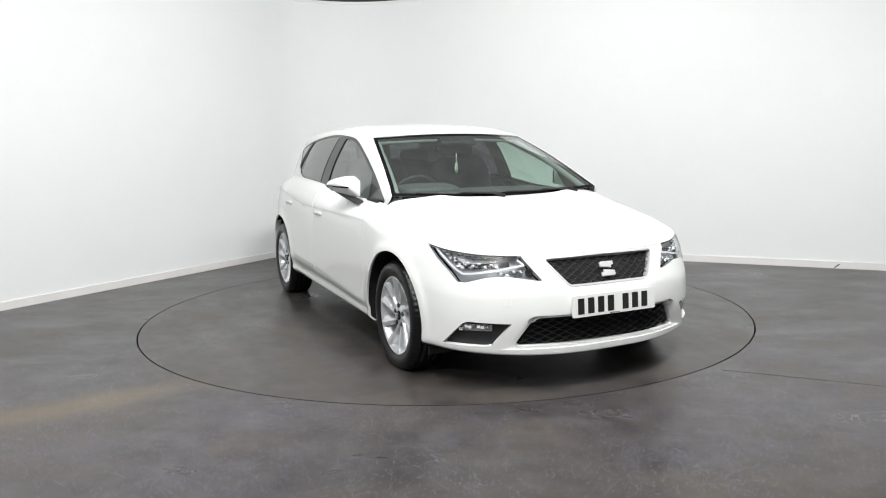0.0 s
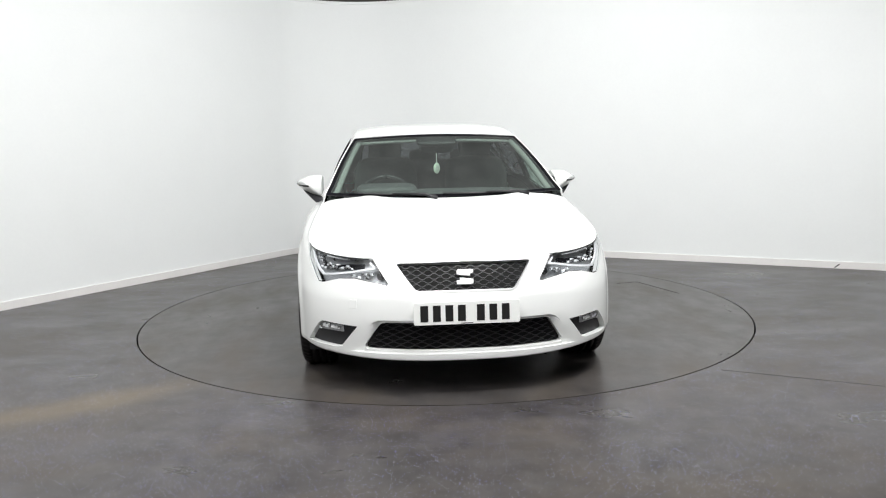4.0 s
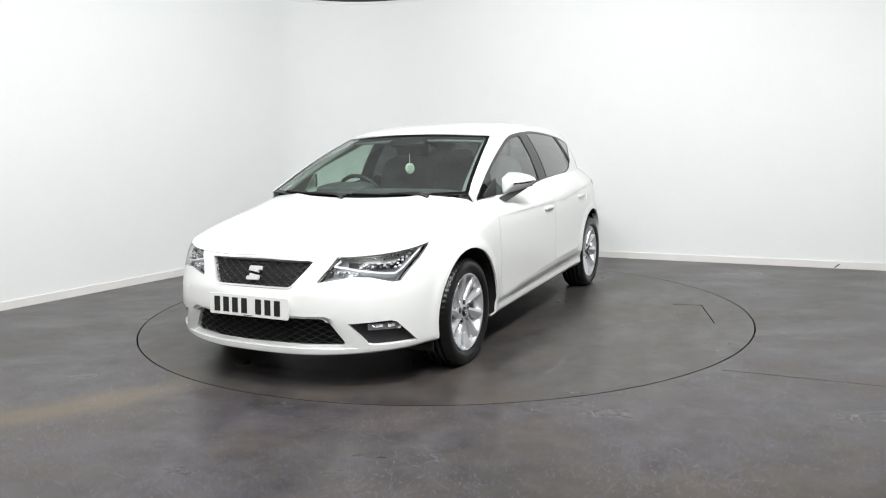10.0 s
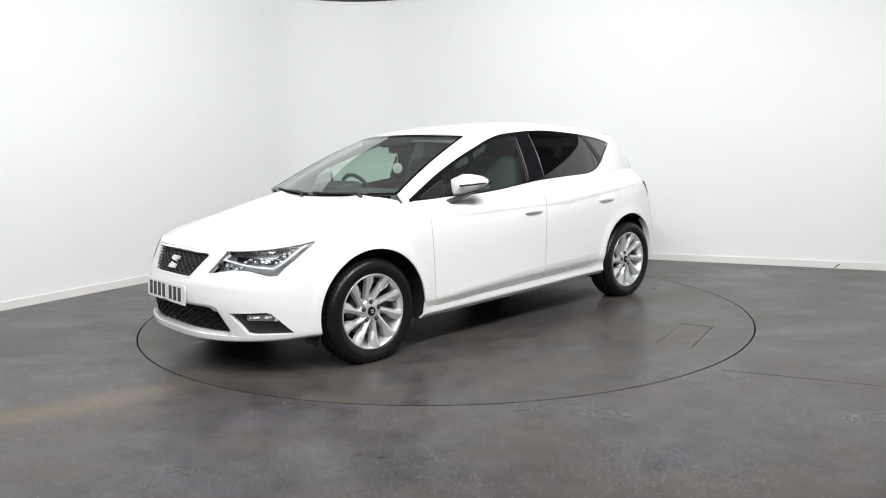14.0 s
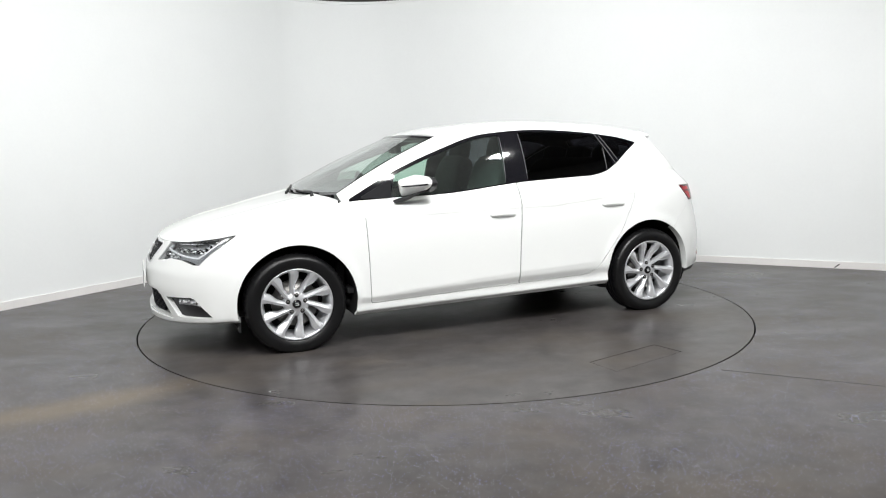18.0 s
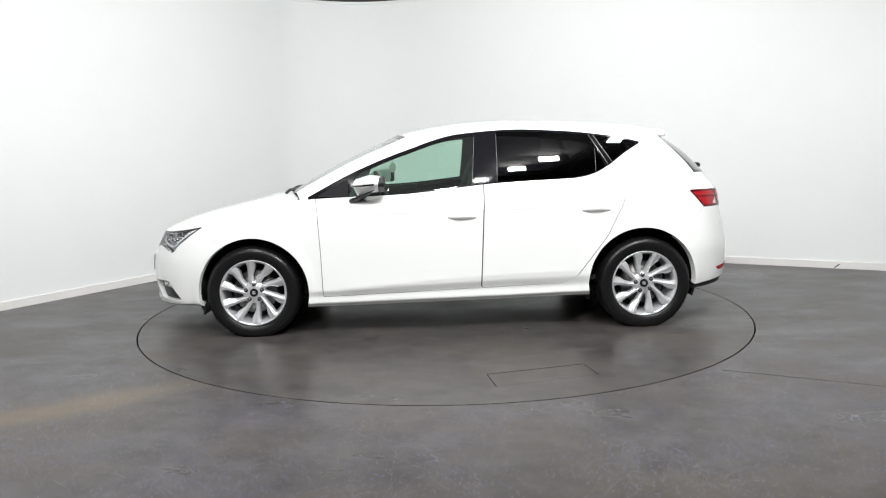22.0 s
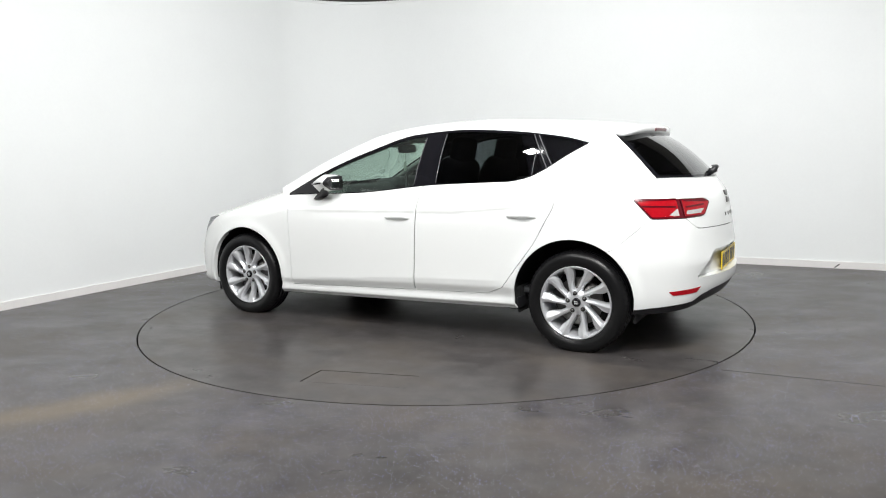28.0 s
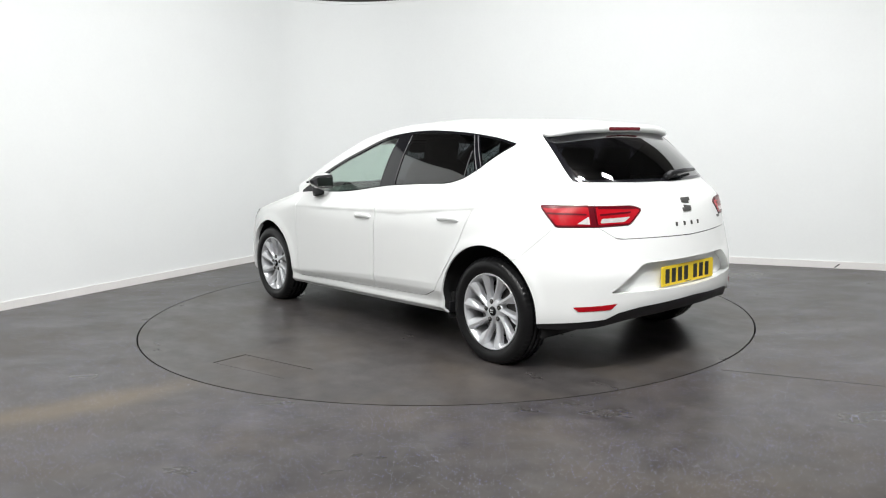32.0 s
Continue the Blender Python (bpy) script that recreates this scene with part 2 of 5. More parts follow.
def circle(x, z, r, n=48):
    return [(x + r * math.cos(2 * math.pi * i / n), z + r * math.sin(2 * math.pi * i / n)) for i in range(n)]


class Sheet:
    """A panel skin, laid out flat, cut along outlines, then bent by a map from (u, v) to space."""

    def __init__(self, us, vs, place, bounds=None):
        self.bm, self.place, self.regions = bmesh.new(), place, []
        rows = [[self.bm.verts.new((u, bounds[0](u) + v * (bounds[1](u) - bounds[0](u)) if bounds else v, 0)) for v in vs] for u in us]
        for A, B in zip(rows, rows[1:]):
            for k in range(len(vs) - 1):
                self.bm.faces.new((A[k], B[k], B[k + 1], A[k + 1]))

    def cut(self, poly):
        def span(f):
            xs, ys = [v.co.x for v in f.verts], [v.co.y for v in f.verts]
            return min(xs), max(xs), min(ys), max(ys)

        x0, x1 = min(q[0] for q in poly), max(q[0] for q in poly)
        y0, y1 = min(q[1] for q in poly), max(q[1] for q in poly)
        near = {}
        for f in self.bm.faces:
            b = span(f)
            if b[1] > x0 and b[0] < x1 and b[3] > y0 and b[2] < y1:
                near[f] = b
        for a, b in zip(poly, poly[1:] + poly[:1]):
            lx, hx = min(a[0], b[0]) - 1e-4, max(a[0], b[0]) + 1e-4
            ly, hy = min(a[1], b[1]) - 1e-4, max(a[1], b[1]) + 1e-4
            if (hx - lx) ** 2 + (hy - ly) ** 2 < 1e-7:
                continue
            hit = [f for f, s in near.items() if s[1] >= lx and s[0] <= hx and s[3] >= ly and s[2] <= hy]
            if not hit:
                continue
            geom = set(hit)
            for f in hit:
                geom.update(f.edges)
                geom.update(f.verts)
            r = bmesh.ops.bisect_plane(self.bm, geom=list(geom), dist=2e-5, plane_co=(*a, 0), plane_no=(b[1] - a[1], a[0] - b[0], 0))
            fresh = set(hit)
            for e in r["geom_cut"]:
                fresh.update(e.link_faces)
            for f in fresh:
                near.pop(f, None)
                if f.is_valid:
                    near[f] = span(f)

    def region(self, name, poly):
        self.cut(poly)
        self.regions.append((name, poly))

    def split(self, base):
        """Faces by region; a later region lies over an earlier one."""
        got = {}
        boxes = [(n, p, min(q[0] for q in p), max(q[0] for q in p), min(q[1] for q in p), max(q[1] for q in p)) for n, p in self.regions]
        for f in self.bm.faces:
            c = f.calc_center_median()
            who = base
            for n, p, x0, x1, y0, y1 in reversed(boxes):
                if x0 <= c.x <= x1 and y0 <= c.y <= y1 and inside((c.x, c.y), p):
                    who = n
                    break
            got.setdefault(who, []).append(f)
        return got

    def at(self, u, v, out=0.0):
        e = 0.002
        p = Vector(self.place(u, v))
        du = Vector(self.place(u + e, v)) - Vector(self.place(u - e, v))
        dv = Vector(self.place(u, v + e)) - Vector(self.place(u, v - e))
        n = du.cross(dv)
        n = n.normalized() if n.length > 1e-12 else Vector((0, 0, 1))
        return p + n * (out * self.sign(p, n)), n * self.sign(p, n)

    def sign(self, p, n):
        """Outwards is away from the cabin's core."""
        core = Vector((max(-1.3, min(1.3, p.x)), 0, 0.55))
        return 1 if n.dot(p - core) >= 0 else -1

    def emit(self, faces, out=0.0, flange=0.012, relief=None):
        """Verts, faces and normals of a region, raised by out, with its edge turned inwards."""
        V, N, F, ids = [], [], [], {}
        for f in faces:
            for v in f.verts:
                if v not in ids:
                    o = out + (relief(v.co.x, v.co.y) if relief else 0.0)
                    p, n = self.at(v.co.x, v.co.y, o)
                    ids[v] = len(V)
                    V.append(p)
                    N.append(n)
        fset = set(faces)
        for f in faces:
            idx = [ids[v] for v in f.verts]
            a, b, c = V[idx[0]], V[idx[1]], V[idx[2]]
            g = Vector((0, 0, 0))
            for i in range(len(idx)):
                g += V[idx[i]].cross(V[idx[(i + 1) % len(idx)]])
            if g.dot(N[idx[0]]) < 0:
                idx.reverse()
            F.append(idx)
        if flange:
            for f in faces:
                for e in f.edges:
                    if sum(1 for k in e.link_faces if k in fset) == 1:
                        a, b = (ids[v] for v in e.verts)
                        if abs(V[a].y) < 1e-5 and abs(V[b].y) < 1e-5:
                            continue
                        s = V[b] - V[a]
                        side = s.cross(N[a]).normalized() if s.length > 1e-9 else N[a]
                        mid = sum((V[ids[v]] for v in f.verts), Vector()) / len(f.verts)
                        if side.dot((V[a] + V[b]) / 2 - mid) < 0:
                            side = -side
                        k = len(V)
                        V += [V[a], V[b], V[b] - N[b] * flange, V[a] - N[a] * flange]
                        N += [side] * 4
                        quad = [k, k + 1, k + 2, k + 3]
                        nn = (V[k + 1] - V[k]).cross(V[k + 2] - V[k + 1])
                        F.append(quad if nn.dot(side) > 0 else quad[::-1])
        return V, F, N


def skin(name, data, mat, parent, side=0, label=""):
    """Links a region: side 1 or -1 for one flank, 0 for both halves in one panel."""
    V, F, N = data
    VV, FF, NN = [], [], []
    for s in ((1, -1) if side == 0 else (side,)):
        k = len(VV)
        VV += [(v.x, s * v.y, v.z) for v in V]
        NN += [(n.x, s * n.y, n.z) for n in N]
        FF += [[k + i for i in (f if s > 0 else f[::-1])] for f in F]
    me = bpy.data.meshes.new(name)
    me.from_pydata(VV, [], FF)
    me.polygons.foreach_set("use_smooth", [True] * len(FF))
    me.normals_split_custom_set_from_vertices(NN)
    me.materials.append(mat)
    ob = new(name, me)
    ob.parent = parent
    if label:
        tagged(ob, label)
    return ob


# ---- the room ----
def room():
    # back corner and the two wall directions
    corner, left, right = CORNER, ALONG, ACROSS
    r = 1.1
    line = [corner + left * 12.5, corner + left * r]
    c = corner + left * r + right * r
    for k in range(1, 24):
        a = math.pi / 2 * k / 24
        line.append(c - right * r * math.cos(a) - left * r * math.sin(a))
    line += [corner + right * r, corner + right * 9.0]
    p, q = corner + left * 12.5 + right * 9.0, corner + left * 12.5
    line += [p]

    def wall_mesh(z0, z1, out, thick):
        bm = bmesh.new()
        n = len(line)
        mid = sum((Vector(v) for v in line), Vector((0, 0))) / n
        V = []
        for i, v in enumerate(line):
            a, b = line[i - 1], line[(i + 1) % n]
            e1, e2 = (v - a).normalized(), (b - v).normalized()
            k = Vector((-(e1 + e2).y, (e1 + e2).x))
            k = k / max(k.length_squared / 2, 0.3)
            if k.dot(mid - v) < 0:
                k = -k
            V.append([bm.verts.new((*(v + k * d), z)) for d, z in ((out, z0), (out, z1), (-thick, z1), (-thick, z0))])
        for i in range(n):
            A, B = V[i], V[(i + 1) % n]
            for j in range(4):
                bm.faces.new((A[j], B[j], B[(j + 1) % 4], A[(j + 1) % 4]))
        bmesh.ops.recalc_face_normals(bm, faces=bm.faces[:])
        for e in bm.edges:
            level = abs(e.verts[0].co.z - e.verts[1].co.z) < 1e-4
            e.smooth = not level and e.calc_face_angle(0) < 0.4
        return bm

    def piece(name, bm, mat, label, cat):
        return tagged(part(name, bm, mat, None), label, cat, kind="structure")

    # unseen dark screens, added before the white end walls to cut bounce and reflections
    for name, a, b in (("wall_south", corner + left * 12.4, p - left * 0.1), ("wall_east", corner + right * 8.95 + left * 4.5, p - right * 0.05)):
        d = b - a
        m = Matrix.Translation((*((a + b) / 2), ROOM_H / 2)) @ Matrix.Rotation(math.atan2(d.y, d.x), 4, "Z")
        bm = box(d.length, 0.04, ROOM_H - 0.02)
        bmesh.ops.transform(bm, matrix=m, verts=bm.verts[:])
        piece(name, bm, DIM, "unseen dark end wall, added to keep reflections dim", "wall")
    ob = piece("wall", smooth(wall_mesh(-0.02, ROOM_H, 0, 0.12)), WALL, "white painted studio wall with a rounded corner", "wall")
    piece("upper_wall", smooth(wall_mesh(ROOM_H, CEILING_H, -0.02, 0.12)), CEIL, "dark wall above the white studio wall", "wall")
    piece("baseboard", wall_mesh(0, 0.068, 0.014, 0), SKIRT, "off-white painted skirting board along the wall", "baseboard")
    piece("trim", wall_mesh(ROOM_H - 0.034, ROOM_H - 0.018, 0.016, 0), WALL, "pale trim rail along the top of the wall", "trim")
    bm = box(0.055, 0.006, 0.010, (0, 0, 0), 0.002, turn=Matrix.Rotation(math.radians(-40), 4, "Y"))
    base = corner + right * 5.79
    bmesh.ops.transform(bm, matrix=Matrix.Translation((base.x - 0.006, base.y - 0.015, 0.026)) @ Matrix.Rotation(math.atan2(right.y, right.x), 4, "Z"), verts=bm.verts[:])
    piece("skirting_scuff", bm, SEAL, "dark scuff on the skirting board", "scuff")
    # floor with a round well for the turntable
    bm = bmesh.new()
    n = 160
    hole = [Vector((math.cos(2 * math.pi * i / n), math.sin(2 * math.pi * i / n))) * (TABLE_R + 0.010) for i in range(n)]
    far = [h.normalized() * 16 for h in hole]
    A = [bm.verts.new((*h, 0)) for h in hole]
    B = [bm.verts.new((*h, 0)) for h in far]
    C = [bm.verts.new((*h, -0.012)) for h in hole]
    for i in range(n):
        j = (i + 1) % n
        bm.faces.new((A[i], B[i], B[j], A[j]))
        bm.faces.new((A[j], C[j], C[i], A[i]))
    bmesh.ops.recalc_face_normals(bm, faces=bm.faces[:])
    for f in bm.faces:
        if f.calc_center_median().z > -0.001 and f.normal.z < 0:
            f.normal_flip()
    piece("floor", bm, FLOOR, "worn dark grey vinyl floor with bright flakes", "floor")
    well = lathe([(TABLE_R + 0.0105, -0.010), (TABLE_R + 0.011, -0.12), (0.0001, -0.12)], 128, "z")
    piece("turntable_well", well, UNDER, "black well round the turntable", "well")
    for a, b in (((1.506, -1.757), (4.2, -3.00)),):
        d = Vector(b) - Vector(a)
        bm = box(d.length, 0.003, 0.002)
        bmesh.ops.transform(bm, matrix=Matrix.Translation((*((Vector(a) + Vector(b)) / 2), 0.0002)) @ Matrix.Rotation(math.atan2(d.y, d.x), 4, "Z"), verts=bm.verts[:])
        piece("floor_seam", bm, GAP, "dark welded seam in the vinyl floor", "floor seam")
    bm = bmesh.new()
    bmesh.ops.create_grid(bm, x_segments=1, y_segments=1, size=16, matrix=Matrix.Translation((0, 0, CEILING_H)))
    piece("ceiling", bm, CEIL, "dark painted ceiling", "ceiling")
    for at, aim, power, side in LIGHTS:
        lamp = tagged(new("ceiling_light"), "flat white square light panel, lit, some added to brighten the walls", "ceiling light", "ceiling lights")
        m = look(at, aim)
        lamp.matrix_basis = m
        part("frame", box(side + 0.05, side + 0.05, 0.03, (0, 0, 0.012), 0.004), PLATEW, lamp)
        part("diffuser", box(side, side, 0.012, (0, 0, -0.008), 0.003), PANEL, lamp)
        li = bpy.data.lights.new("panel_light", "AREA")
        li.shape, li.size, li.energy = "SQUARE", side, power
        li.color = (0.985, 0.99, 0.985)
        lo = new("panel_light", li)
        lo.matrix_basis = m @ pose(0, 0, -0.03)


room()


# ---- the turntable ----
def turntable():
    table = tagged(new("turntable"), "round dark grey vinyl turntable flush with the floor", "turntable")
    hatch = [(-0.168, 1.757), (-0.197, 1.976), (-0.779, 1.816), (-0.735, 1.610)]
    sh = Sheet(np.linspace(-2.3, 2.3, 24), np.linspace(-2.3, 2.3, 24), lambda u, v: (u, v, 0.0))
    sh.sign = lambda p, n: 1 if n.z > 0 else -1
    sh.region("disc", circle(0, 0, TABLE_R, 128))
    sh.region("slot", hatch)
    p0, p1, p2, p3 = (Vector(q) for q in hatch)
    u, v = (p0 - p1).normalized() * 0.005, (p2 - p1).normalized() * 0.005
    sh.region("cover", inset([tuple(q) for q in (p0 + u, p1, p2 + v, p3 + u + v)], 0.007))
    got = sh.split("rest")
    skin("disc", sh.emit(got["disc"], 0, 0.04), TABLE, table, 1)
    skin("cover", sh.emit(got["cover"], -0.002, 0.03), TABLE, table, 1, "dark hatch cover let into the disc")
    part("tray", box(0.7, 0.5, 0.02, (-0.48, 1.8, -0.05)), UNDER, table)
    return table


table = turntable()


# ---- the car's form ----
# half plan outline, front centre to rear centre
PLAN = [(2.16, 0), (2.148, 0.25), (2.085, 0.47), (1.985, 0.64), (1.83, 0.785), (1.62, 0.858), (1.3, 0.888), (0.9, 0.892), (0.3, 0.895), (-0.4, 0.897),
        (-1.0, 0.892), (-1.35, 0.885), (-1.62, 0.858), (-1.80, 0.795), (-1.94, 0.67), (-2.03, 0.48), (-2.085, 0.25), (-2.105, 0)]


def trace(points, step=0.01):
    """A smooth open curve through plan points, mirrored at both ends."""
    P = [Vector((points[1][0], -points[1][1]))] + [Vector(q) for q in points] + [Vector((points[-2][0], -points[-2][1]))]
    out = []
    for a, b, c, d in zip(P, P[1:], P[2:], P[3:]):
        ts = [0.0]
        for u, v in ((a, b), (b, c), (c, d)):
            ts.append(ts[-1] + (v - u).length ** 0.5)
        n = max(2, int((c - b).length / step))
        for k in range(n):
            t = ts[1] + (ts[2] - ts[1]) * k / n
            A1 = a * ((ts[1] - t) / (ts[1] - ts[0])) + b * ((t - ts[0]) / (ts[1] - ts[0]))
            A2 = b * ((ts[2] - t) / (ts[2] - ts[1])) + c * ((t - ts[1]) / (ts[2] - ts[1]))
            A3 = c * ((ts[3] - t) / (ts[3] - ts[2])) + d * ((t - ts[2]) / (ts[3] - ts[2]))
            B1 = A1 * ((ts[2] - t) / (ts[2] - ts[0])) + A2 * ((t - ts[0]) / (ts[2] - ts[0]))
            B2 = A2 * ((ts[3] - t) / (ts[3] - ts[1])) + A3 * ((t - ts[1]) / (ts[3] - ts[1]))
            out.append(B1 * ((ts[2] - t) / (ts[2] - ts[1])) + B2 * ((t - ts[1]) / (ts[2] - ts[1])))
    out.append(P[-2])
    return out


_c = trace(PLAN)
CURVE = np.array([(q.x, q.y) for q in _c])
ARC = np.concatenate([[0], np.cumsum(np.hypot(*np.diff(CURVE, axis=0).T))])
TAN = np.gradient(CURVE, ARC, axis=0)
for _ in range(3):
    TAN[1:-1] = (TAN[:-2] + 2 * TAN[1:-1] + TAN[2:]) / 4
TAN[0], TAN[-1] = (0, 1), (0, -1)
S_END = float(ARC[-1])


def plan_at(s):
    """Plan point and outward normal at arc length s; beyond the ends it goes on mirrored."""
    f = 1
    if s < 0:
        s, f = -s, -1
    elif s > S_END:
        s, f = 2 * S_END - s, -1
    x, y = np.interp(s, ARC, CURVE[:, 0]), np.interp(s, ARC, CURVE[:, 1])
    tx, ty = np.interp(s, ARC, TAN[:, 0]), np.interp(s, ARC, TAN[:, 1])
    k = math.hypot(tx, ty)
    return x, y * f, ty / k, -tx / k * f


def s_x(x):
    """Arc length of the flank at x."""
    return float(np.interp(-x, -CURVE[:, 0], ARC))


def s_front(y):
    k = int(len(ARC) * 0.4)
    return float(np.interp(y, CURVE[:k, 1], ARC[:k]))


def s_rear(y):
    k = int(len(ARC) * 0.6)
    return float(np.interp(y, CURVE[k:, 1][::-1], ARC[k:][::-1]))


# sections: arc length, then (height, drawn in) from the sill to the upper edge
SECTIONS = [
    (0.0, (0.176, 0.10), (0.197, 0.022), (0.245, 0.018), (0.40, 0.006), (0.50, 0.012), (0.57, 0.038), (0.64, 0.075), (0.690, 0.115)),
    (s_front(0.38), (0.180, 0.10), (0.200, 0.022), (0.247, 0.018), (0.40, 0.004), (0.50, 0.012), (0.57, 0.038), (0.63, 0.068), (0.675, 0.100)),
    (s_front(0.70), (0.196, 0.07), (0.214, 0.012), (0.25, 0.006), (0.38, 0.0), (0.48, 0.006), (0.57, 0.026), (0.64, 0.046), (0.72, 0.076)),
    (s_x(1.65), (0.21, 0.05), (0.228, 0.006), (0.26, 0.0), (0.40, 0.0), (0.52, 0.004), (0.62, 0.018), (0.69, 0.034), (0.755, 0.060)),
    (s_x(1.28), (0.20, 0.03), (0.225, 0.006), (0.26, 0.0), (0.45, 0.0), (0.60, 0.0), (0.70, 0.012), (0.785, 0.038), (0.850, 0.092)),
    (s_x(0.85), (0.195, 0.05), (0.228, 0.016), (0.262, 0.018), (0.31, 0.004), (0.66, 0.004), (0.806, 0.012), (0.865, 0.058), (0.915, 0.128)),
    (s_x(0.27), (0.205, 0.05), (0.240, 0.018), (0.274, 0.021), (0.338, 0.004), (0.68, 0.002), (0.815, 0.010), (0.885, 0.055), (0.934, 0.112)),
    (s_x(-0.34), (0.218, 0.05), (0.252, 0.019), (0.288, 0.023), (0.360, 0.004), (0.70, 0.002), (0.832, 0.010), (0.92, 0.050), (0.994, 0.108)),
    (s_x(-0.9), (0.232, 0.05), (0.266, 0.017), (0.302, 0.021), (0.375, 0.004), (0.72, 0.008), (0.868, 0.022), (0.95, 0.062), (1.018, 0.115)),
    (s_x(-1.33), (0.25, 0.03), (0.27, 0.006), (0.38, 0.0), (0.50, 0.0), (0.72, 0.006), (0.89, 0.036), (0.965, 0.080), (1.028, 0.145)),
    (s_x(-1.66), (0.238, 0.045), (0.252, 0.014), (0.38, 0.0), (0.50, 0.0), (0.70, 0.022), (0.90, 0.058), (0.97, 0.105), (1.033, 0.190)),
    (s_rear(0.66), (0.250, 0.06), (0.268, 0.018), (0.40, 0.0), (0.52, 0.0), (0.64, 0.018), (0.78, 0.048), (0.92, 0.085), (1.033, 0.190)),
    (s_rear(0.42), (0.272, 0.10), (0.292, 0.035), (0.42, 0.0), (0.53, 0.0), (0.62, 0.018), (0.75, 0.040), (0.91, 0.075), (1.028, 0.160)),
    (S_END, (0.285, 0.11), (0.305, 0.04), (0.43, 0.0), (0.53, 0.0), (0.62, 0.016), (0.75, 0.034), (0.91, 0.068), (1.022, 0.135)),
]
_sec_s = [q[0] for q in SECTIONS]
_sec = pch(_sec_s, np.array([[v for zo in q[1:] for v in zo] for q in SECTIONS]))
BONNET_Z = pch([0.9, 1.0, 1.16, 1.5, 1.86, 2.0, 2.07], [0.984, 0.968, 0.932, 0.862, 0.772, 0.722, 0.680])
BONNET_D = pch([0.9, 1.3, 1.62, 1.78, 1.92, 2.07], [0.066, 0.070, 0.081, 0.084, 0.102, 0.130])


def bonnet_z(x, y):
    y = abs(y)
    dome = 0.010 * math.exp(-((y - 0.42 - 0.10 * (1.5 - x)) / 0.07) ** 2) * min(1, max(0, (2.02 - x) / 0.3))
    p = 2.4 + 3.2 * min(1, max(0, (1.5 - x) / 0.5))
    return float(BONNET_Z(x)) - float(BONNET_D(x)) * (y / 0.78) ** p + dome


_cache = {}


def section(s):
    """The section's heights and insets at s, with its top edge on the bonnet where there is one."""
    s = -s if s < 0 else (2 * S_END - s if s > S_END else s)
    k = round(s, 4)
    if k not in _cache:
        r = _sec(s).reshape(-1, 2).copy()
        x, y, nx, ny = plan_at(s)
        ex, ey = x - nx * r[-1, 1], y - ny * r[-1, 1]
        if ex > 0.95:
            r[-1, 0] = bonnet_z(ex, ey)
        _cache[k] = (r, pch(r[:, 0], r[:, 1]))
    return _cache[k]


ARCH_F, ARCH_R = (1.297, 0.302, 0.368), (-1.315, 0.316, 0.368)


def body(s, z):
    """The lower body's skin: arc length and height to space."""
    r, f = section(s)
    x, y, nx, ny = plan_at(s)
    o = float(f(z))
    for ax, az, ar in (ARCH_F, ARCH_R):
        d = math.hypot(x - ax, z - az)
        if d < ar + 0.2:
            e = d - ar
            o -= 0.010 * math.exp(-(max(e - 0.015, 0) / 0.035) ** 2) * min(1, max(0, (0.80 - z) / 0.12))
    if -1.66 < x < 1.0:
        d = CREASE(x) - z
        if -0.004 < d < 0.07:
            o += 0.0035 * min(1, (d + 0.004) / 0.008) * (1 - max(d, 0) / 0.07) ** 1.5 * min(1, (1.0 - x) / 0.4, (x + 1.66) / 0.25)
    if -1.0 < x < 0.9:
        d = LOW_CREASE(x) - z
        ends = min(1, (0.9 - x) / 0.25, (x + 1.0) / 0.25)
        if d > 0:
            o += (0.0085 * min(1, d / 0.07) - 0.0035) * ends
        elif d > -0.12:
            o -= 0.0035 * (1 + d / 0.12) ** 2 * ends
    return (x - nx * o, y - ny * o, z)


LOW_CREASE = lambda x: 0.388 - 0.067 * (x + 0.23) if x > -0.23 else 0.388 + 0.036 * (-0.23 - x)
CREASE = lambda x: 0.808 + 0.014 * (0.8 - x) / 1.3 if x > -0.5 else 0.822 + 0.100 * (-0.5 - x) / 1.15


def sill_z(s):
    return float(section(s)[0][0, 0])


def top_z(s):
    return float(section(s)[0][-1, 0])


# upper edge of the lower body, as functions of x along the flank
_e = [(s, body(s, top_z(s))) for s in np.linspace(0, S_END, 400)]
_flank = [(p[0], p[1], p[2]) for s, p in _e if -1.80 < p[0] < 1.1 and p[1] > 0.5]
_fx = np.array(sorted(_flank))
BELT_Y = lambda x: float(np.interp(x, _fx[:, 0], _fx[:, 1]))
BELT_Z = lambda x: float(np.interp(x, _fx[:, 0], _fx[:, 2]))
_rear = np.array(sorted((p[1], p[0], p[2]) for s, p in _e if p[0] < -1.6))
RAIL_Z = pch([-1.52, -1.2, -0.9, -0.5, -0.2, 0.05, 0.28], [1.300, 1.347, 1.372, 1.390, 1.383, 1.358, 1.311])
ROOF_Z = pch([-1.66, -1.36, -0.94, -0.51, -0.08, 0.12, 0.35], [1.334, 1.385, 1.415, 1.431, 1.409, 1.382, 1.334])


def cabin_y(x, z):
    """Half width of the cabin's flank."""
    d = max(z - BELT_Z(x), 0)
    return BELT_Y(x) - 0.30 * d - 0.58 * d * d


def cabin(x, z):
    return (x, cabin_y(x, z), z)


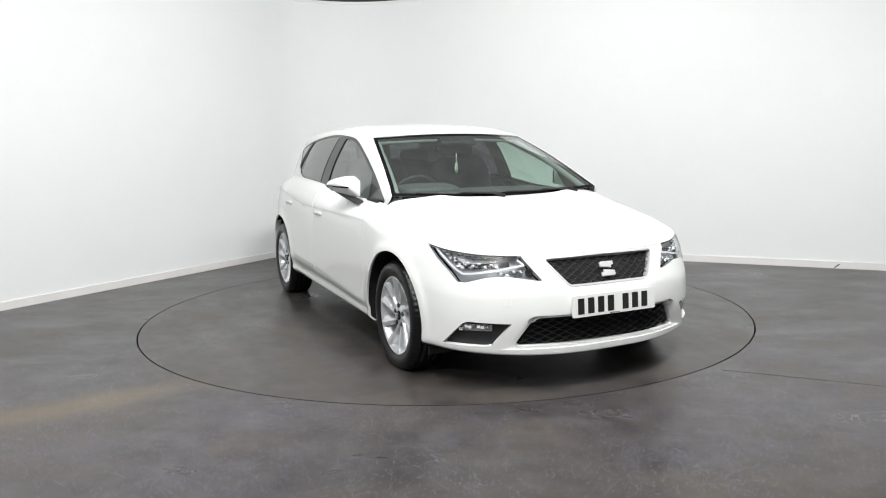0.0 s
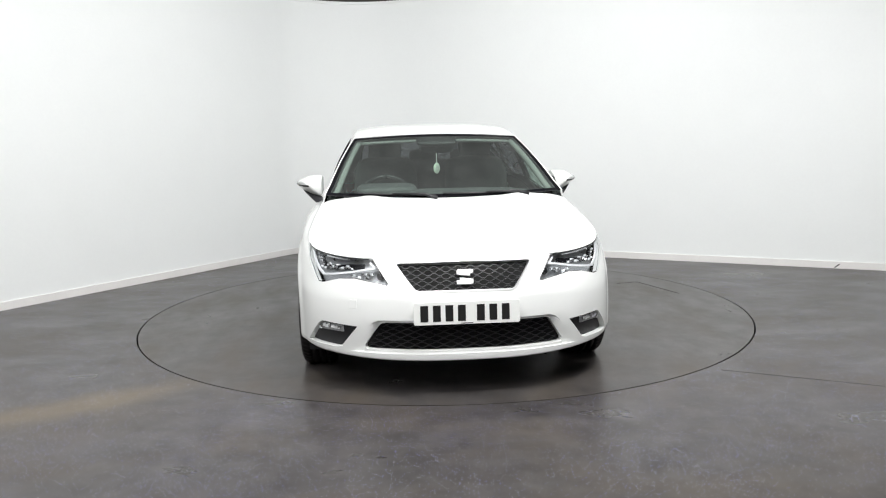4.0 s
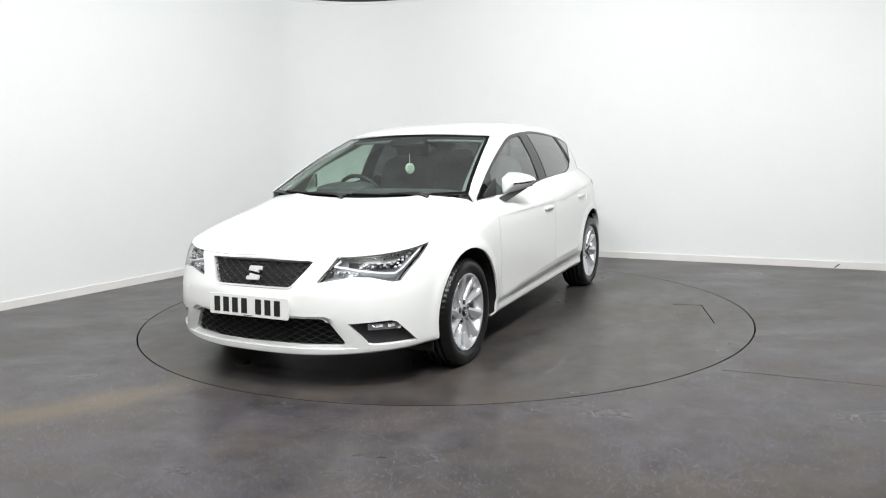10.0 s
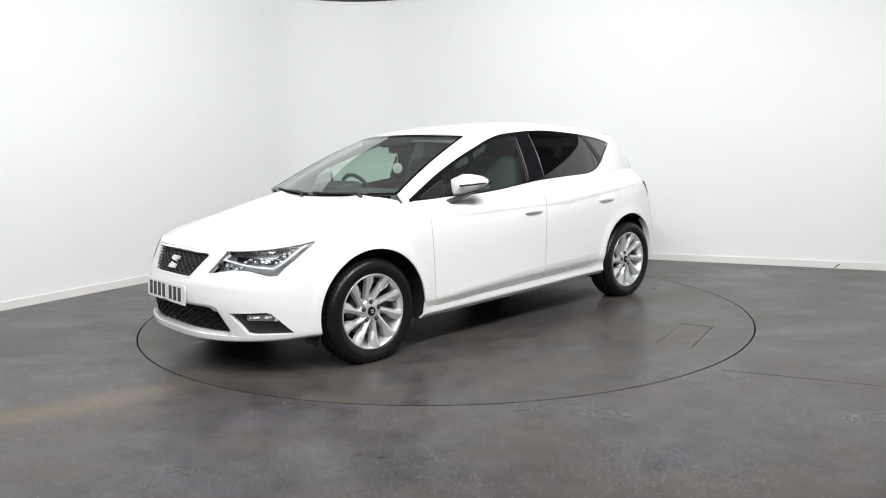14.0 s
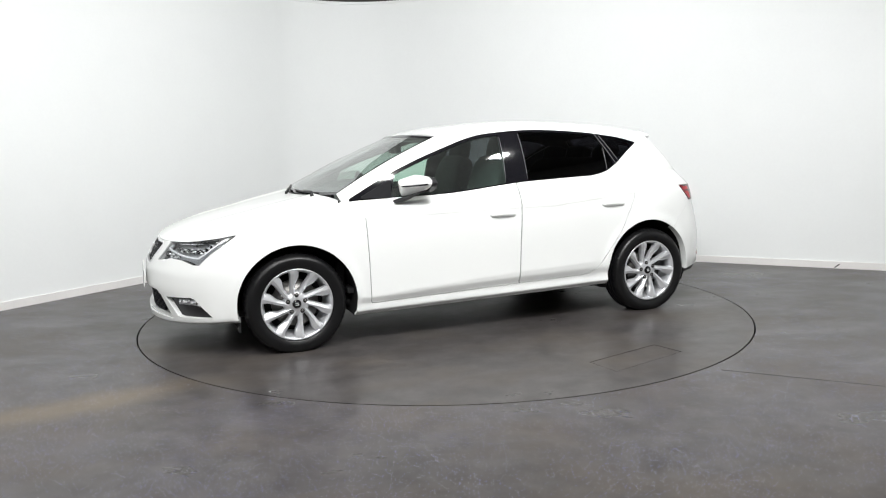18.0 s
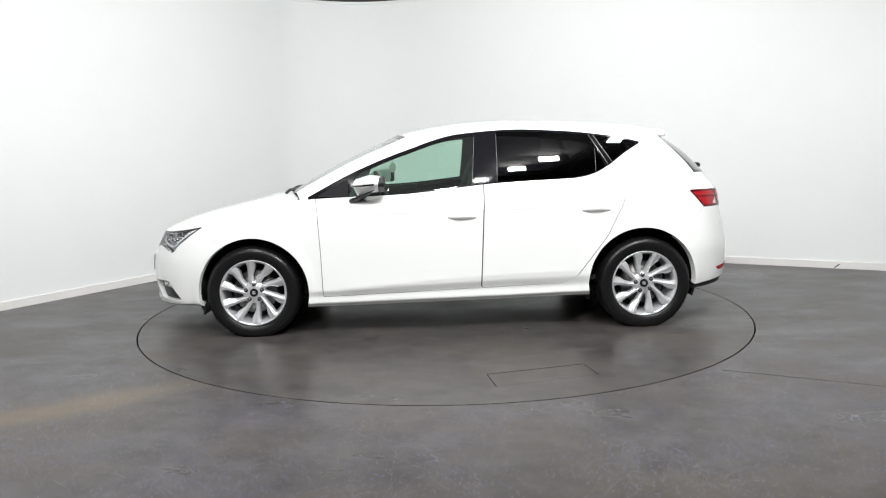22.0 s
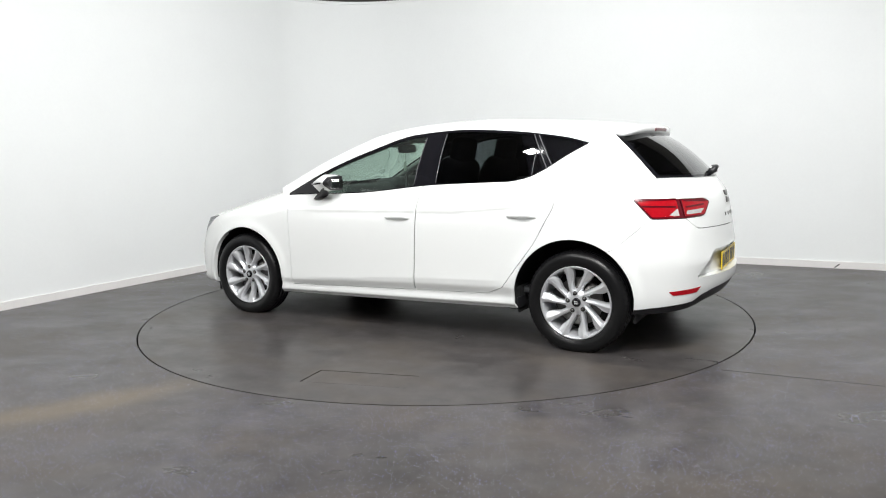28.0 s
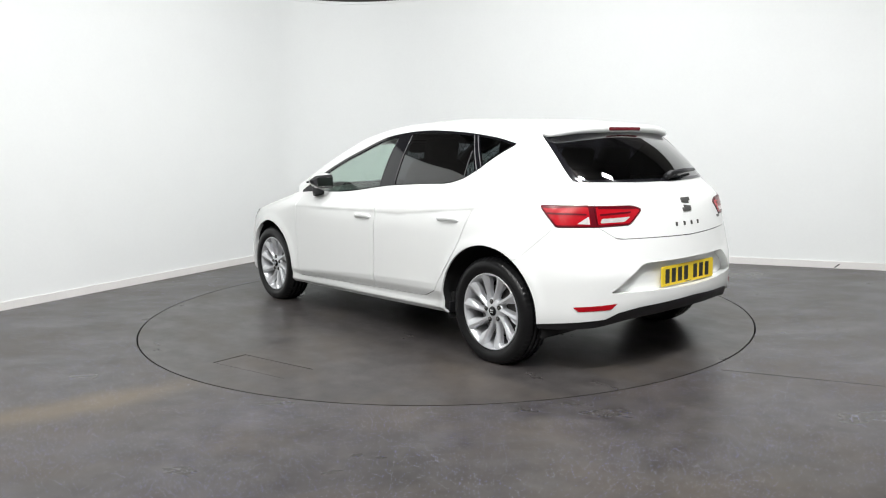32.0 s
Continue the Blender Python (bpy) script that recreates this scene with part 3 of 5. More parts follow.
def screen(q, w):
    """Windscreen: q across from the centre to the edge, w up."""
    b = 1 - q * q
    bot = Vector((1.005 + 0.125 * b, 0, 0.958 - 0.018 * b))
    top = Vector((0.262 + 0.085 * b, 0, 1.313 + 0.022 * b))
    p = bot.lerp(top, w)
    k = math.sin(math.pi * min(max(w, 0), 1))
    p += Vector((0.009, 0, 0.014)) * k
    e0, e1 = Vector((1.005, 0, 0.958)), Vector((0.262, 0, 1.313))
    e = e0.lerp(e1, w) + Vector((0.009, 0, 0.014)) * k
    return (p.x, q * cabin_y(e.x, e.z), p.z)


def rear_edge(y):
    return np.interp(abs(y), _rear[:, 0], _rear[:, 1]), np.interp(abs(y), _rear[:, 0], _rear[:, 2])


def backlight(q, w):
    """Rear window: q across, w up from the tailgate's waist."""
    b = 1 - abs(q) ** 2.2
    yb = 0.618
    x0, z0 = rear_edge(q * yb)
    bot = Vector((x0, q * yb, z0))
    top = Vector((-1.472 - 0.096 * b, q * cabin_y(-1.488, 1.300), 1.300 + 0.030 * b))
    p = bot.lerp(top, w)
    k = math.sin(math.pi * min(max(w, 0), 1))
    k *= 1 - 0.75 * q * q
    x1, z1 = rear_edge(yb)
    ex, ez = x1 + (-1.472 - x1) * w - 0.25 * 0.020 * math.sin(math.pi * min(max(w, 0), 1)), z1 + (1.300 - z1) * w + 0.25 * 0.018 * math.sin(math.pi * min(max(w, 0), 1))
    return (p.x - 0.020 * k, q * cabin_y(ex, ez), p.z + 0.018 * k)


def roof(x, y):
    e = cabin_y(x, float(RAIL_Z(x)))
    q = min(abs(y) / e, 1.05)
    zc, zr = float(ROOF_Z(x)), float(RAIL_Z(x))
    return (x, y, zc - (zc - zr) * (0.35 * q ** 2 + 0.65 * q ** 4.5))


# ---- the car's panels ----
car = tagged(new("car"), "white five-door hatchback with silver alloy wheels and dark rear windows", "car")


def seat_all():
    for o in car.children:
        o.location.y += CAR_Y


def lower_body():
    us = np.concatenate([np.linspace(0, s_front(0.6), 46)[:-1], np.linspace(s_front(0.6), s_x(1.6), 34)[:-1],
                         np.linspace(s_x(1.6), s_x(-1.6), 170)[:-1], np.linspace(s_x(-1.6), S_END, 70)])
    sh = Sheet(us, np.linspace(0, 1, 44), body, (sill_z, top_z))
    sx = lambda pts: [(s_x(x), z) for x, z in pts]
    sf = lambda pts: [(s_front(y), z) for y, z in pts]
    sr = lambda pts: [(s_rear(y), z) for y, z in pts]
    low, high = 0.1, 1.2
    line = [(x, CREASE(x)) for x in np.linspace(0.9, -1.6, 30)]
    sh.cut(sx([(x, z + 0.004) for x, z in line] + [(x, z - 0.004) for x, z in line[::-1]]))
    sh.cut(sx([(x, z - 0.025) for x, z in line] + [(x, z - 0.040) for x, z in line[::-1]]))
    line = [(x, LOW_CREASE(x)) for x in np.linspace(0.88, -0.98, 24)]
    sh.cut(sx([(x, z + 0.001) for x, z in line] + [(x, z - 0.010) for x, z in line[::-1]]))
    # front bumper, up to the lamps and the wing
    seam = [(1.66, 0.735), (1.47, 0.60), (1.47, low)]
    bumper = [(-0.05, low)] + [(s, top_z(s) - 0.0022) for s in np.linspace(-0.05, 0.53, 16)] + [(0.53, 0.63), (0.60, 0.60), (0.85, 0.585)] + sx(seam)
    sh.region("gap", [(-0.06, 0.66), (-0.06, 0.8), (0.54, 0.8), (0.54, 0.66)])
    sh.region("gap", bumper)
    sh.region("bumper", inset([(-0.08, low - 0.01)] + bumper[1:], 0.0012))
    lamp = [(1.098, 0.764), (0.87, 0.778), (0.65, 0.75), (0.512, 0.72), (0.502, 0.688), (0.396, 0.574), (0.585, 0.602), (0.685, 0.597), (0.795, 0.571), (0.842, 0.573), (0.905, 0.628), (1.084, 0.744)]
    lamp = soften(lamp, 0.008)
    sh.region("gap", inset(lamp, -0.004))
    sh.region("headlamp", lamp)
    grille = soften([(-0.3, 0.680), (-0.3, 0.548), (s_front(0.245), 0.546), (s_front(0.362), 0.672)], 0.02)
    sh.region("grille_rim", inset(grille, -0.009))
    sh.region("grille", grille)
    lower = soften([(-0.4, 0.390), (-0.4, 0.242), (s_front(0.528), 0.246), (s_front(0.424), 0.390)], 0.03)
    sh.region("intake_edge", soften([(-0.4, 0.402), (-0.4, 0.230), (0.614, 0.232), (0.476, 0.386), (s_front(0.424) + 0.006, 0.402)], 0.012))
    sh.region("intake", lower)
    fog = soften([(0.555, 0.364), (0.655, 0.258), (0.672, 0.248), (0.71, 0.246), (0.928, 0.250), (0.805, 0.364), (0.775, 0.372)], 0.008)
    sh.region("fog", fog)
    # doors
    front_door = soften(sx([(0.955, 1.2), (0.86, 0.83), (0.845, 0.55), (0.838, 0.262), (-0.222, 0.298), (-0.240, 0.70), (-0.262, 1.2)]), 0.02)
    rear_door = soften(sx([(-0.262, 1.2), (-0.240, 0.70), (-0.222, 0.298), (-0.76, 0.316), (-0.865, 0.36), (-1.075, 0.638), (-1.19, 0.86), (-1.205, 0.925), (-1.15, 1.2)]), 0.02)
    for name, poly in (("front_door", front_door), ("rear_door", rear_door)):
        sh.region("gap", inset(poly, -0.0005))
        sh.region(name, inset(poly, 0.004))
    # rear bumper, lamps, tailgate
    rb = sx([(-1.50, low), (-1.50, 0.610), (-1.56, 0.632), (-1.765, 0.806)]) + sr([(0.66, 0.806), (0.622, 0.800), (0.54, 0.738)]) + [(S_END + 0.02, 0.726), (S_END + 0.02, low)]
    sh.region("gap", rb)
    sh.region("rear_bumper", inset(rb, 0.0018))
    gate = sr([(0.636, 1.2), (0.660, 0.95), (0.640, 0.80), (0.555, 0.744), (0.50, 0.735), (0.0, 0.726)]) + [(S_END + 0.02, 0.726), (S_END + 0.02, 1.2)]
    sh.region("gap", gate)
    sh.region("tailgate", inset(gate, 0.004))
    valance = sx([(-1.60, low), (-1.60, 0.276), (-1.78, 0.296)]) + sr([(0.62, 0.318), (0.55, 0.348), (0.42, 0.368)]) + [(S_END + 0.02, 0.385), (S_END + 0.02, low)]
    sh.region("valance", valance)
    # wheel openings
    for name, (ax, az, ar) in (("arch_front", ARCH_F), ("arch_rear", ARCH_R)):
        sh.region(name, sx([(ax + ar * math.cos(a), az + ar * math.sin(a)) for a in np.linspace(-0.30, math.pi + 0.30, 40)] + [(ax - ar * 0.9, low), (ax + ar * 0.9, low)]))
    tail = soften(sx([(-1.668, 0.922), (-1.775, 0.809)]) + sr([(0.64, 0.806), (0.460, 0.810), (0.368, 0.889), (0.43, 0.908)]), 0.022)
    sh.region("gap", inset(tail, -0.004))
    sh.region("tail_lamp", tail)
    sh.region("tail_bright", soften(inset(sx([(-1.668, 0.922), (-1.775, 0.809)]) + sr([(0.672, 0.808), (0.685, 0.918)]), 0.009), 0.010, 3))
    sh.region("tail_bright", soften(inset(sr([(0.650, 0.808), (0.460, 0.810), (0.368, 0.889), (0.43, 0.908), (0.660, 0.918)]), 0.009), 0.012, 3))
    sh.region("clear", soften(sr([(0.632, 0.825), (0.495, 0.827), (0.455, 0.852), (0.622, 0.847)]), 0.008, 2))
    sh.region("clear", soften(sr([(0.74, 0.824), (0.685, 0.820), (0.69, 0.862)]), 0.006, 2))
    sh.region("lamp_split", sr([(0.656, 0.814), (0.647, 0.814), (0.662, 0.914), (0.671, 0.914)]))
    refl = soften(sr([(0.755, 0.388), (0.560, 0.400), (0.595, 0.370), (0.735, 0.364)]), 0.008)
    sh.region("reflector", refl)
    recess = soften(sr([(0.395, 0.602), (0.60, 0.455)]) + [(S_END + 0.3, 0.440), (S_END + 0.3, 0.606)], 0.03)
    sh.region("recess", recess)
    got = sh.split("wing")
    E = sh.emit
    skin("front_bumper", E(got["bumper"], 0, 0.032), PAINT, car, 0)
    skin("seal", E(got["gap"], -0.010, 0), GAP, car, 0, "dark joint between the panels")
    edge_in = lambda z: 0.441 + (0.386 - z) * 0.62
    edge_out = lambda z: 0.478 + (0.386 - z) * 0.84
    bevel = lambda u, v: -0.030 * min(1, max(0, (edge_out(v) - u) / (edge_out(v) - edge_in(v)))) if u > edge_in(v) - 0.004 else -0.008
    skin("intake_lip", E(got["intake_edge"], 0, 0.03, bevel), PAINT, car, 0)
    skin("intake_backing", E(got["intake"], -0.05, 0), UNDER, car, 0)
    skin("grille_backing", E(got["grille"], -0.03, 0), UNDER, car, 0)
    skin("grille_surround", E(got["grille_rim"], 0.003, 0.03), SATIN, car, 0, "chrome grille surround")
    skin("tailgate", E(got["tailgate"]), PAINT, car, 0)
    skin("rear_bumper", E(got["rear_bumper"], 0, 0.048), PAINT, car, 0)
    skin("plate_recess", E(got["recess"], -0.046, 0), PAINT, car, 0)
    skin("rear_valance", E(got["valance"], -0.012, 0.02), BLACK, car, 0, "black plastic rear valance")
    wing = got["wing"]
    front = [f for f in wing if f.calc_center_median().x < s_x(0.5)]
    mid = [f for f in wing if s_x(0.5) <= f.calc_center_median().x < s_x(-0.5)]
    rear = [f for f in wing if f.calc_center_median().x >= s_x(-0.5)]
    made = {}
    handles = {"front_door": (s_x(-0.10), 0.782), "rear_door": (s_x(-0.995), 0.812)}

    def dent(name):
        hs, hz = handles[name]
        return lambda u, v: -0.016 * math.exp(-((u - hs) / 0.058) ** 4 - ((v - hz + 0.012) / 0.026) ** 4)

    data = {"front_wing": E(front), "sill": E(mid), "rear_quarter": E(rear)}
    doors = {n: (E(got[n], 0, 0.012, dent(n)), E(got[n], -0.06, 0)) for n in handles}
    hl_back, hl_lens = E(got["headlamp"], -0.050, 0), E(got["headlamp"], 0.002, 0)
    fog_back, refl_d = E(got["fog"], -0.03, 0), E(got["reflector"], 0.002, 0.01)
    tail_d, bright_d, split_d, clear_d = E(got["tail_lamp"], 0.003, 0.03), E(got["tail_bright"], 0.0035, 0), E(got["lamp_split"], -0.004, 0), E(got["clear"], 0.0045, 0)
    for side in (1, -1):
        for n, d in data.items():
            skin(n, d, PAINT, car, side)
        for n, (outer, inner) in doors.items():
            made[n, side] = skin(n, outer, PAINT, car, side)
            skin("door_card", inner, CABIN, made[n, side], side, "black door card")
        hl = skin("headlamp", hl_back, LAMPGREY, car, side, "grey headlamp with bright reflectors behind a clear lens")
        skin("lens", hl_lens, LENS, hl, side)
        made["headlamp", side] = hl
        made["fog", side] = skin("fog_lamp_surround", fog_back, BLACK, car, side, "black plastic fog lamp surround")
        tl = skin("tail_lamp", tail_d, DARKRED, car, side, "red tail lamp with a dark border")
        skin("red_lens", bright_d, RED, tl, side)
        skin("joint", split_d, DARKRED, tl, side)
        skin("clear_lens", clear_d, CLEARLENS, tl, side, "clear reversing lamp lens")
        made["tail_lamp", side] = tl
        skin("reflector", refl_d, RED, car, side, "red rear reflector")
    return sh, made, lamp, tail


BODY, MADE, LAMP_LINE, TAIL_LINE = lower_body()


def bonnet_and_roof():
    # bonnet: a skin over the plan, trimmed to the upper edge of the lower body
    edge = [(p[0], p[1]) for s, p in _e if p[0] > 0.98 and p[1] >= 0]
    line = [edge[0]] + edge[1::3]
    line[0] = (line[0][0], -0.01)
    rear = [(0.985 + 0.165 * (1 - (y / 0.76) ** 2), y) for y in np.linspace(0.735, 0.0, 14)]
    outline = line + rear + [(rear[-1][0], -0.01)]
    sh = Sheet(np.linspace(0.9, 2.1, 90), np.linspace(0, 0.84, 50), lambda x, y: (x, y, bonnet_z(x, y)))
    sh.sign = lambda p, n: 1 if n.z > 0 else -1
    sh.region("bonnet", outline)
    got = sh.split("rest")
    skin("bonnet", sh.emit(got["bonnet"]), PAINT, car, 0)
    # windscreen
    sh = Sheet(np.linspace(0, 1, 26), np.linspace(0, 1, 24), screen)
    sh.region("frit", [(-0.5, -0.5), (-0.5, 1.5), (0.986, 1.5), (0.988, -0.5)])
    clear = soften([(-0.5, 0.035), (-0.5, 0.955), (0.950, 0.960), (0.955, 0.035)], 0.02)
    sh.region("glass", clear)
    got = sh.split("pillar")
    pe = sh.emit(got["pillar"], 0.002, 0.004)
    for side in (1, -1):
        skin("pillar_edge", pe, PAINT, car, side)
    ws = skin("windscreen", sh.emit(got["glass"], 0, 0), SCREEN, car, 0, "clear green-tinted windscreen")
    skin("frit", sh.emit(got["frit"], 0.001, 0.004), GLOSSY, ws, 0, "black screen border")
    # cowl between bonnet and screen
    sh = Sheet(np.linspace(0, 0.93, 20), np.linspace(0, 1, 4), lambda q, w: (
        (1 - w) * (0.98 + 0.165 * (1 - q * q)) + w * screen(q, 0.02)[0], q * 0.73, (1 - w) * (bonnet_z(0.98 + 0.165 * (1 - q * q), q * 0.73) - 0.020) + w * (screen(q, 0.02)[2] - 0.006)))
    sh.sign = lambda p, n: 1 if n.z > 0 else -1
    skin("cowl", sh.emit(list(sh.bm.faces), 0, 0.02), BLACK, car, 0, "black plastic cowl below the windscreen")
    # rear window and its border
    sh = Sheet(np.linspace(0, 1, 24), np.linspace(0, 1, 18), backlight)
    sh.sign = lambda p, n: 1 if n.x < 0 else -1
    sh.region("frit", [(-0.5, 0.002), (-0.5, 1.5), (0.988, 1.5), (0.980, 0.002)])
    sh.region("glass", soften([(-0.5, 0.05), (-0.5, 0.96), (0.935, 0.96), (0.940, 0.05)], 0.03))
    got = sh.split("edge")
    skin("window_edge", sh.emit(got["edge"], 0.004, 0.012), PAINT, car, 0)
    rw = skin("rear_window", sh.emit(got["glass"], 0.0, 0), DARKGLASS, car, 0, "dark tinted rear window")
    skin("frit", sh.emit(got["frit"], 0.001, 0.01), GLOSSY, rw, 0)
    # roof
    xs = np.linspace(-1.54, 0.36, 60)
    rail = [(x, cabin_y(x, float(RAIL_Z(x)))) for x in np.linspace(0.262, -1.50, 50)]
    front = [(0.262 + 0.085 * (1 - q * q), q * rail[0][1]) for q in np.linspace(-0.02, 0.97, 14)]
    back = [(-1.50 - 0.03 * (1 - q * q), q * rail[-1][1]) for q in np.linspace(0.97, -0.02, 10)]
    sh = Sheet(xs, np.linspace(0, 0.66, 30), roof)
    sh.sign = lambda p, n: 1 if n.z > 0 else -1
    sh.region("roof", front + rail + back)
    got = sh.split("rest")
    rf = skin("roof", sh.emit(got["roof"]), PAINT, car, 0)
    skin("headlining", sh.emit(got["roof"], -0.035, 0), LINER, rf, 0, "pale grey headlining")


bonnet_and_roof()


def cabin_sides():
    xs = np.linspace(-1.80, 1.02, 150)
    sh = Sheet(xs, np.linspace(0.88, 1.42, 50), cabin)
    front = [screen(1.0, w) for w in np.linspace(0, 1, 14)]
    rail = [(x, float(RAIL_Z(x))) for x in np.linspace(0.24, -1.49, 40)]
    back = [backlight(1.0, w) for w in np.linspace(1, 0, 8)]
    belt = [(x, BELT_Z(x)) for x in np.linspace(-1.74, 0.98, 60)]
    outline = [(p[0], p[2]) for p in front] + rail + [(p[0], p[2]) for p in back] + belt
    sh.region("side", outline)
    # the window line: front point, along the roof, rear point, back along the waist
    top = pch([-1.350, -1.2, -1.09, -0.86, -0.48, -0.10, 0.28, 0.62, 0.945], [1.252, 1.289, 1.306, 1.333, 1.353, 1.329, 1.220, 1.086, 0.918])
    low = pch([-1.350, -1.22, -1.12, -1.0, -0.86, -0.33, 0.28, 0.945], [1.250, 1.175, 1.107, 1.045, 1.017, 0.993, 0.934, 0.908])
    up = [(x, float(top(x))) for x in np.linspace(0.93, -1.336, 44)]
    dn = [(x, float(low(x))) for x in np.linspace(-1.336, 0.93, 44)]
    dlo = up + [(-1.344, 1.252)] + dn
    sh.region("window_trim", dlo)

    fw = [(x, float(top(x)) - 0.020) for x in np.linspace(-0.195, 0.60, 22)] + [(x, float(low(x)) + 0.008) for x in np.linspace(0.66, -0.175, 14)]
    rw = [(x, float(top(x)) - 0.014) for x in np.linspace(-1.005, -0.350, 16)] + [(x, float(low(x)) + 0.008) for x in np.linspace(-0.345, -1.085, 16)]
    qw = [(x, float(top(x)) - 0.012) for x in np.linspace(-1.310, -1.035, 8)] + [(x, float(low(x)) + 0.012) for x in np.linspace(-1.135, -1.310, 6)]
    sh.region("front_window", soften(fw, 0.012, 2))
    sh.region("rear_window", soften(rw, 0.012, 2))
    sh.region("quarter_window", soften(qw, 0.012, 2))
    got = sh.split("rest")
    d = [sh.emit(got["side"]), sh.emit(got["window_trim"], -0.001, 0.012), sh.emit(got["front_window"], -0.006, 0), sh.emit(got["rear_window"], -0.004, 0),
         sh.emit(got["quarter_window"], -0.003, 0), sh.emit(got["side"], -0.035, 0), sh.emit(got["window_trim"], -0.02, 0)]
    for side in (1, -1):
        frame_ = skin("side_frame", d[0], PAINT, car, side)
        skin("window_trim", d[1], GLOSSY, car, side, "gloss black window surround")
        skin("front_window", d[2], CLEAR, car, side, "clear green-tinted side window")
        skin("rear_side_window", d[3], DARKGLASS, car, side, "dark privacy glass side window")
        skin("quarter_window", d[4], DARKGLASS, car, side, "dark privacy glass quarter window")
        skin("pillar_trim", d[5], TRIMGREY, frame_, side, "pale grey inner pillar trim")
        skin("inner_trim", d[6], CABIN, frame_, side)


cabin_sides()


def underbody():
    part("underbody", box(3.30, 1.30, 0.05, (0.05, 0, 0.235), 0.02), UNDER, car, "black underbody")
    part("floor_pan", box(1.74, 1.60, 0.05, (-0.02, 0, 0.262), 0.02), UNDER, car)
    part("front_beam", box(0.16, 0.9, 0.40, (1.84, 0, 0.45), 0.03), UNDER, car)
    part("bulkhead", box(0.05, 1.36, 0.66, (0.98, 0, 0.58), 0.01), UNDER, car)
    part("silencer", box(0.35, 1.0, 0.16, (-1.78, 0, 0.36), 0.05), UNDER, car, "dark exhaust silencer under the bumper")
    for side in (1, -1):
        part("sill_end", box(0.10, 0.40, 0.15, (-0.900, side * 0.60, 0.285), 0.02), UNDER, car)
        for name, (ax, az, ar) in (("front", ARCH_F), ("rear", ARCH_R)):
            bm = bmesh.new()
            n = 36
            rows = []
            for k in range(n + 1):
                a = -0.32 + (math.pi + 0.64) * k / n
                x, z = ax + (ar + 0.004) * math.cos(a), az + (ar + 0.004) * math.sin(a)
                y = body(s_x(x), max(z, sill_z(s_x(x))))[1] - 0.010
                rows.append([bm.verts.new((x, side * y, z)), bm.verts.new((ax + (ar + 0.02) * math.cos(a), side * 0.80, az + (ar + 0.02) * math.sin(a))), bm.verts.new((ax + (ar + 0.02) * math.cos(a), side * 0.52, az + (ar + 0.02) * math.sin(a)))])
            hub = bm.verts.new((ax, side * 0.52, az))
            for A, B in zip(rows, rows[1:]):
                for j in range(2):
                    bm.faces.new((A[j], B[j], B[j + 1], A[j + 1]))
                bm.faces.new((A[2], B[2], hub))
            part("arch_liner", smooth(bm), UNDER, car, "black wheel arch liner")


underbody()


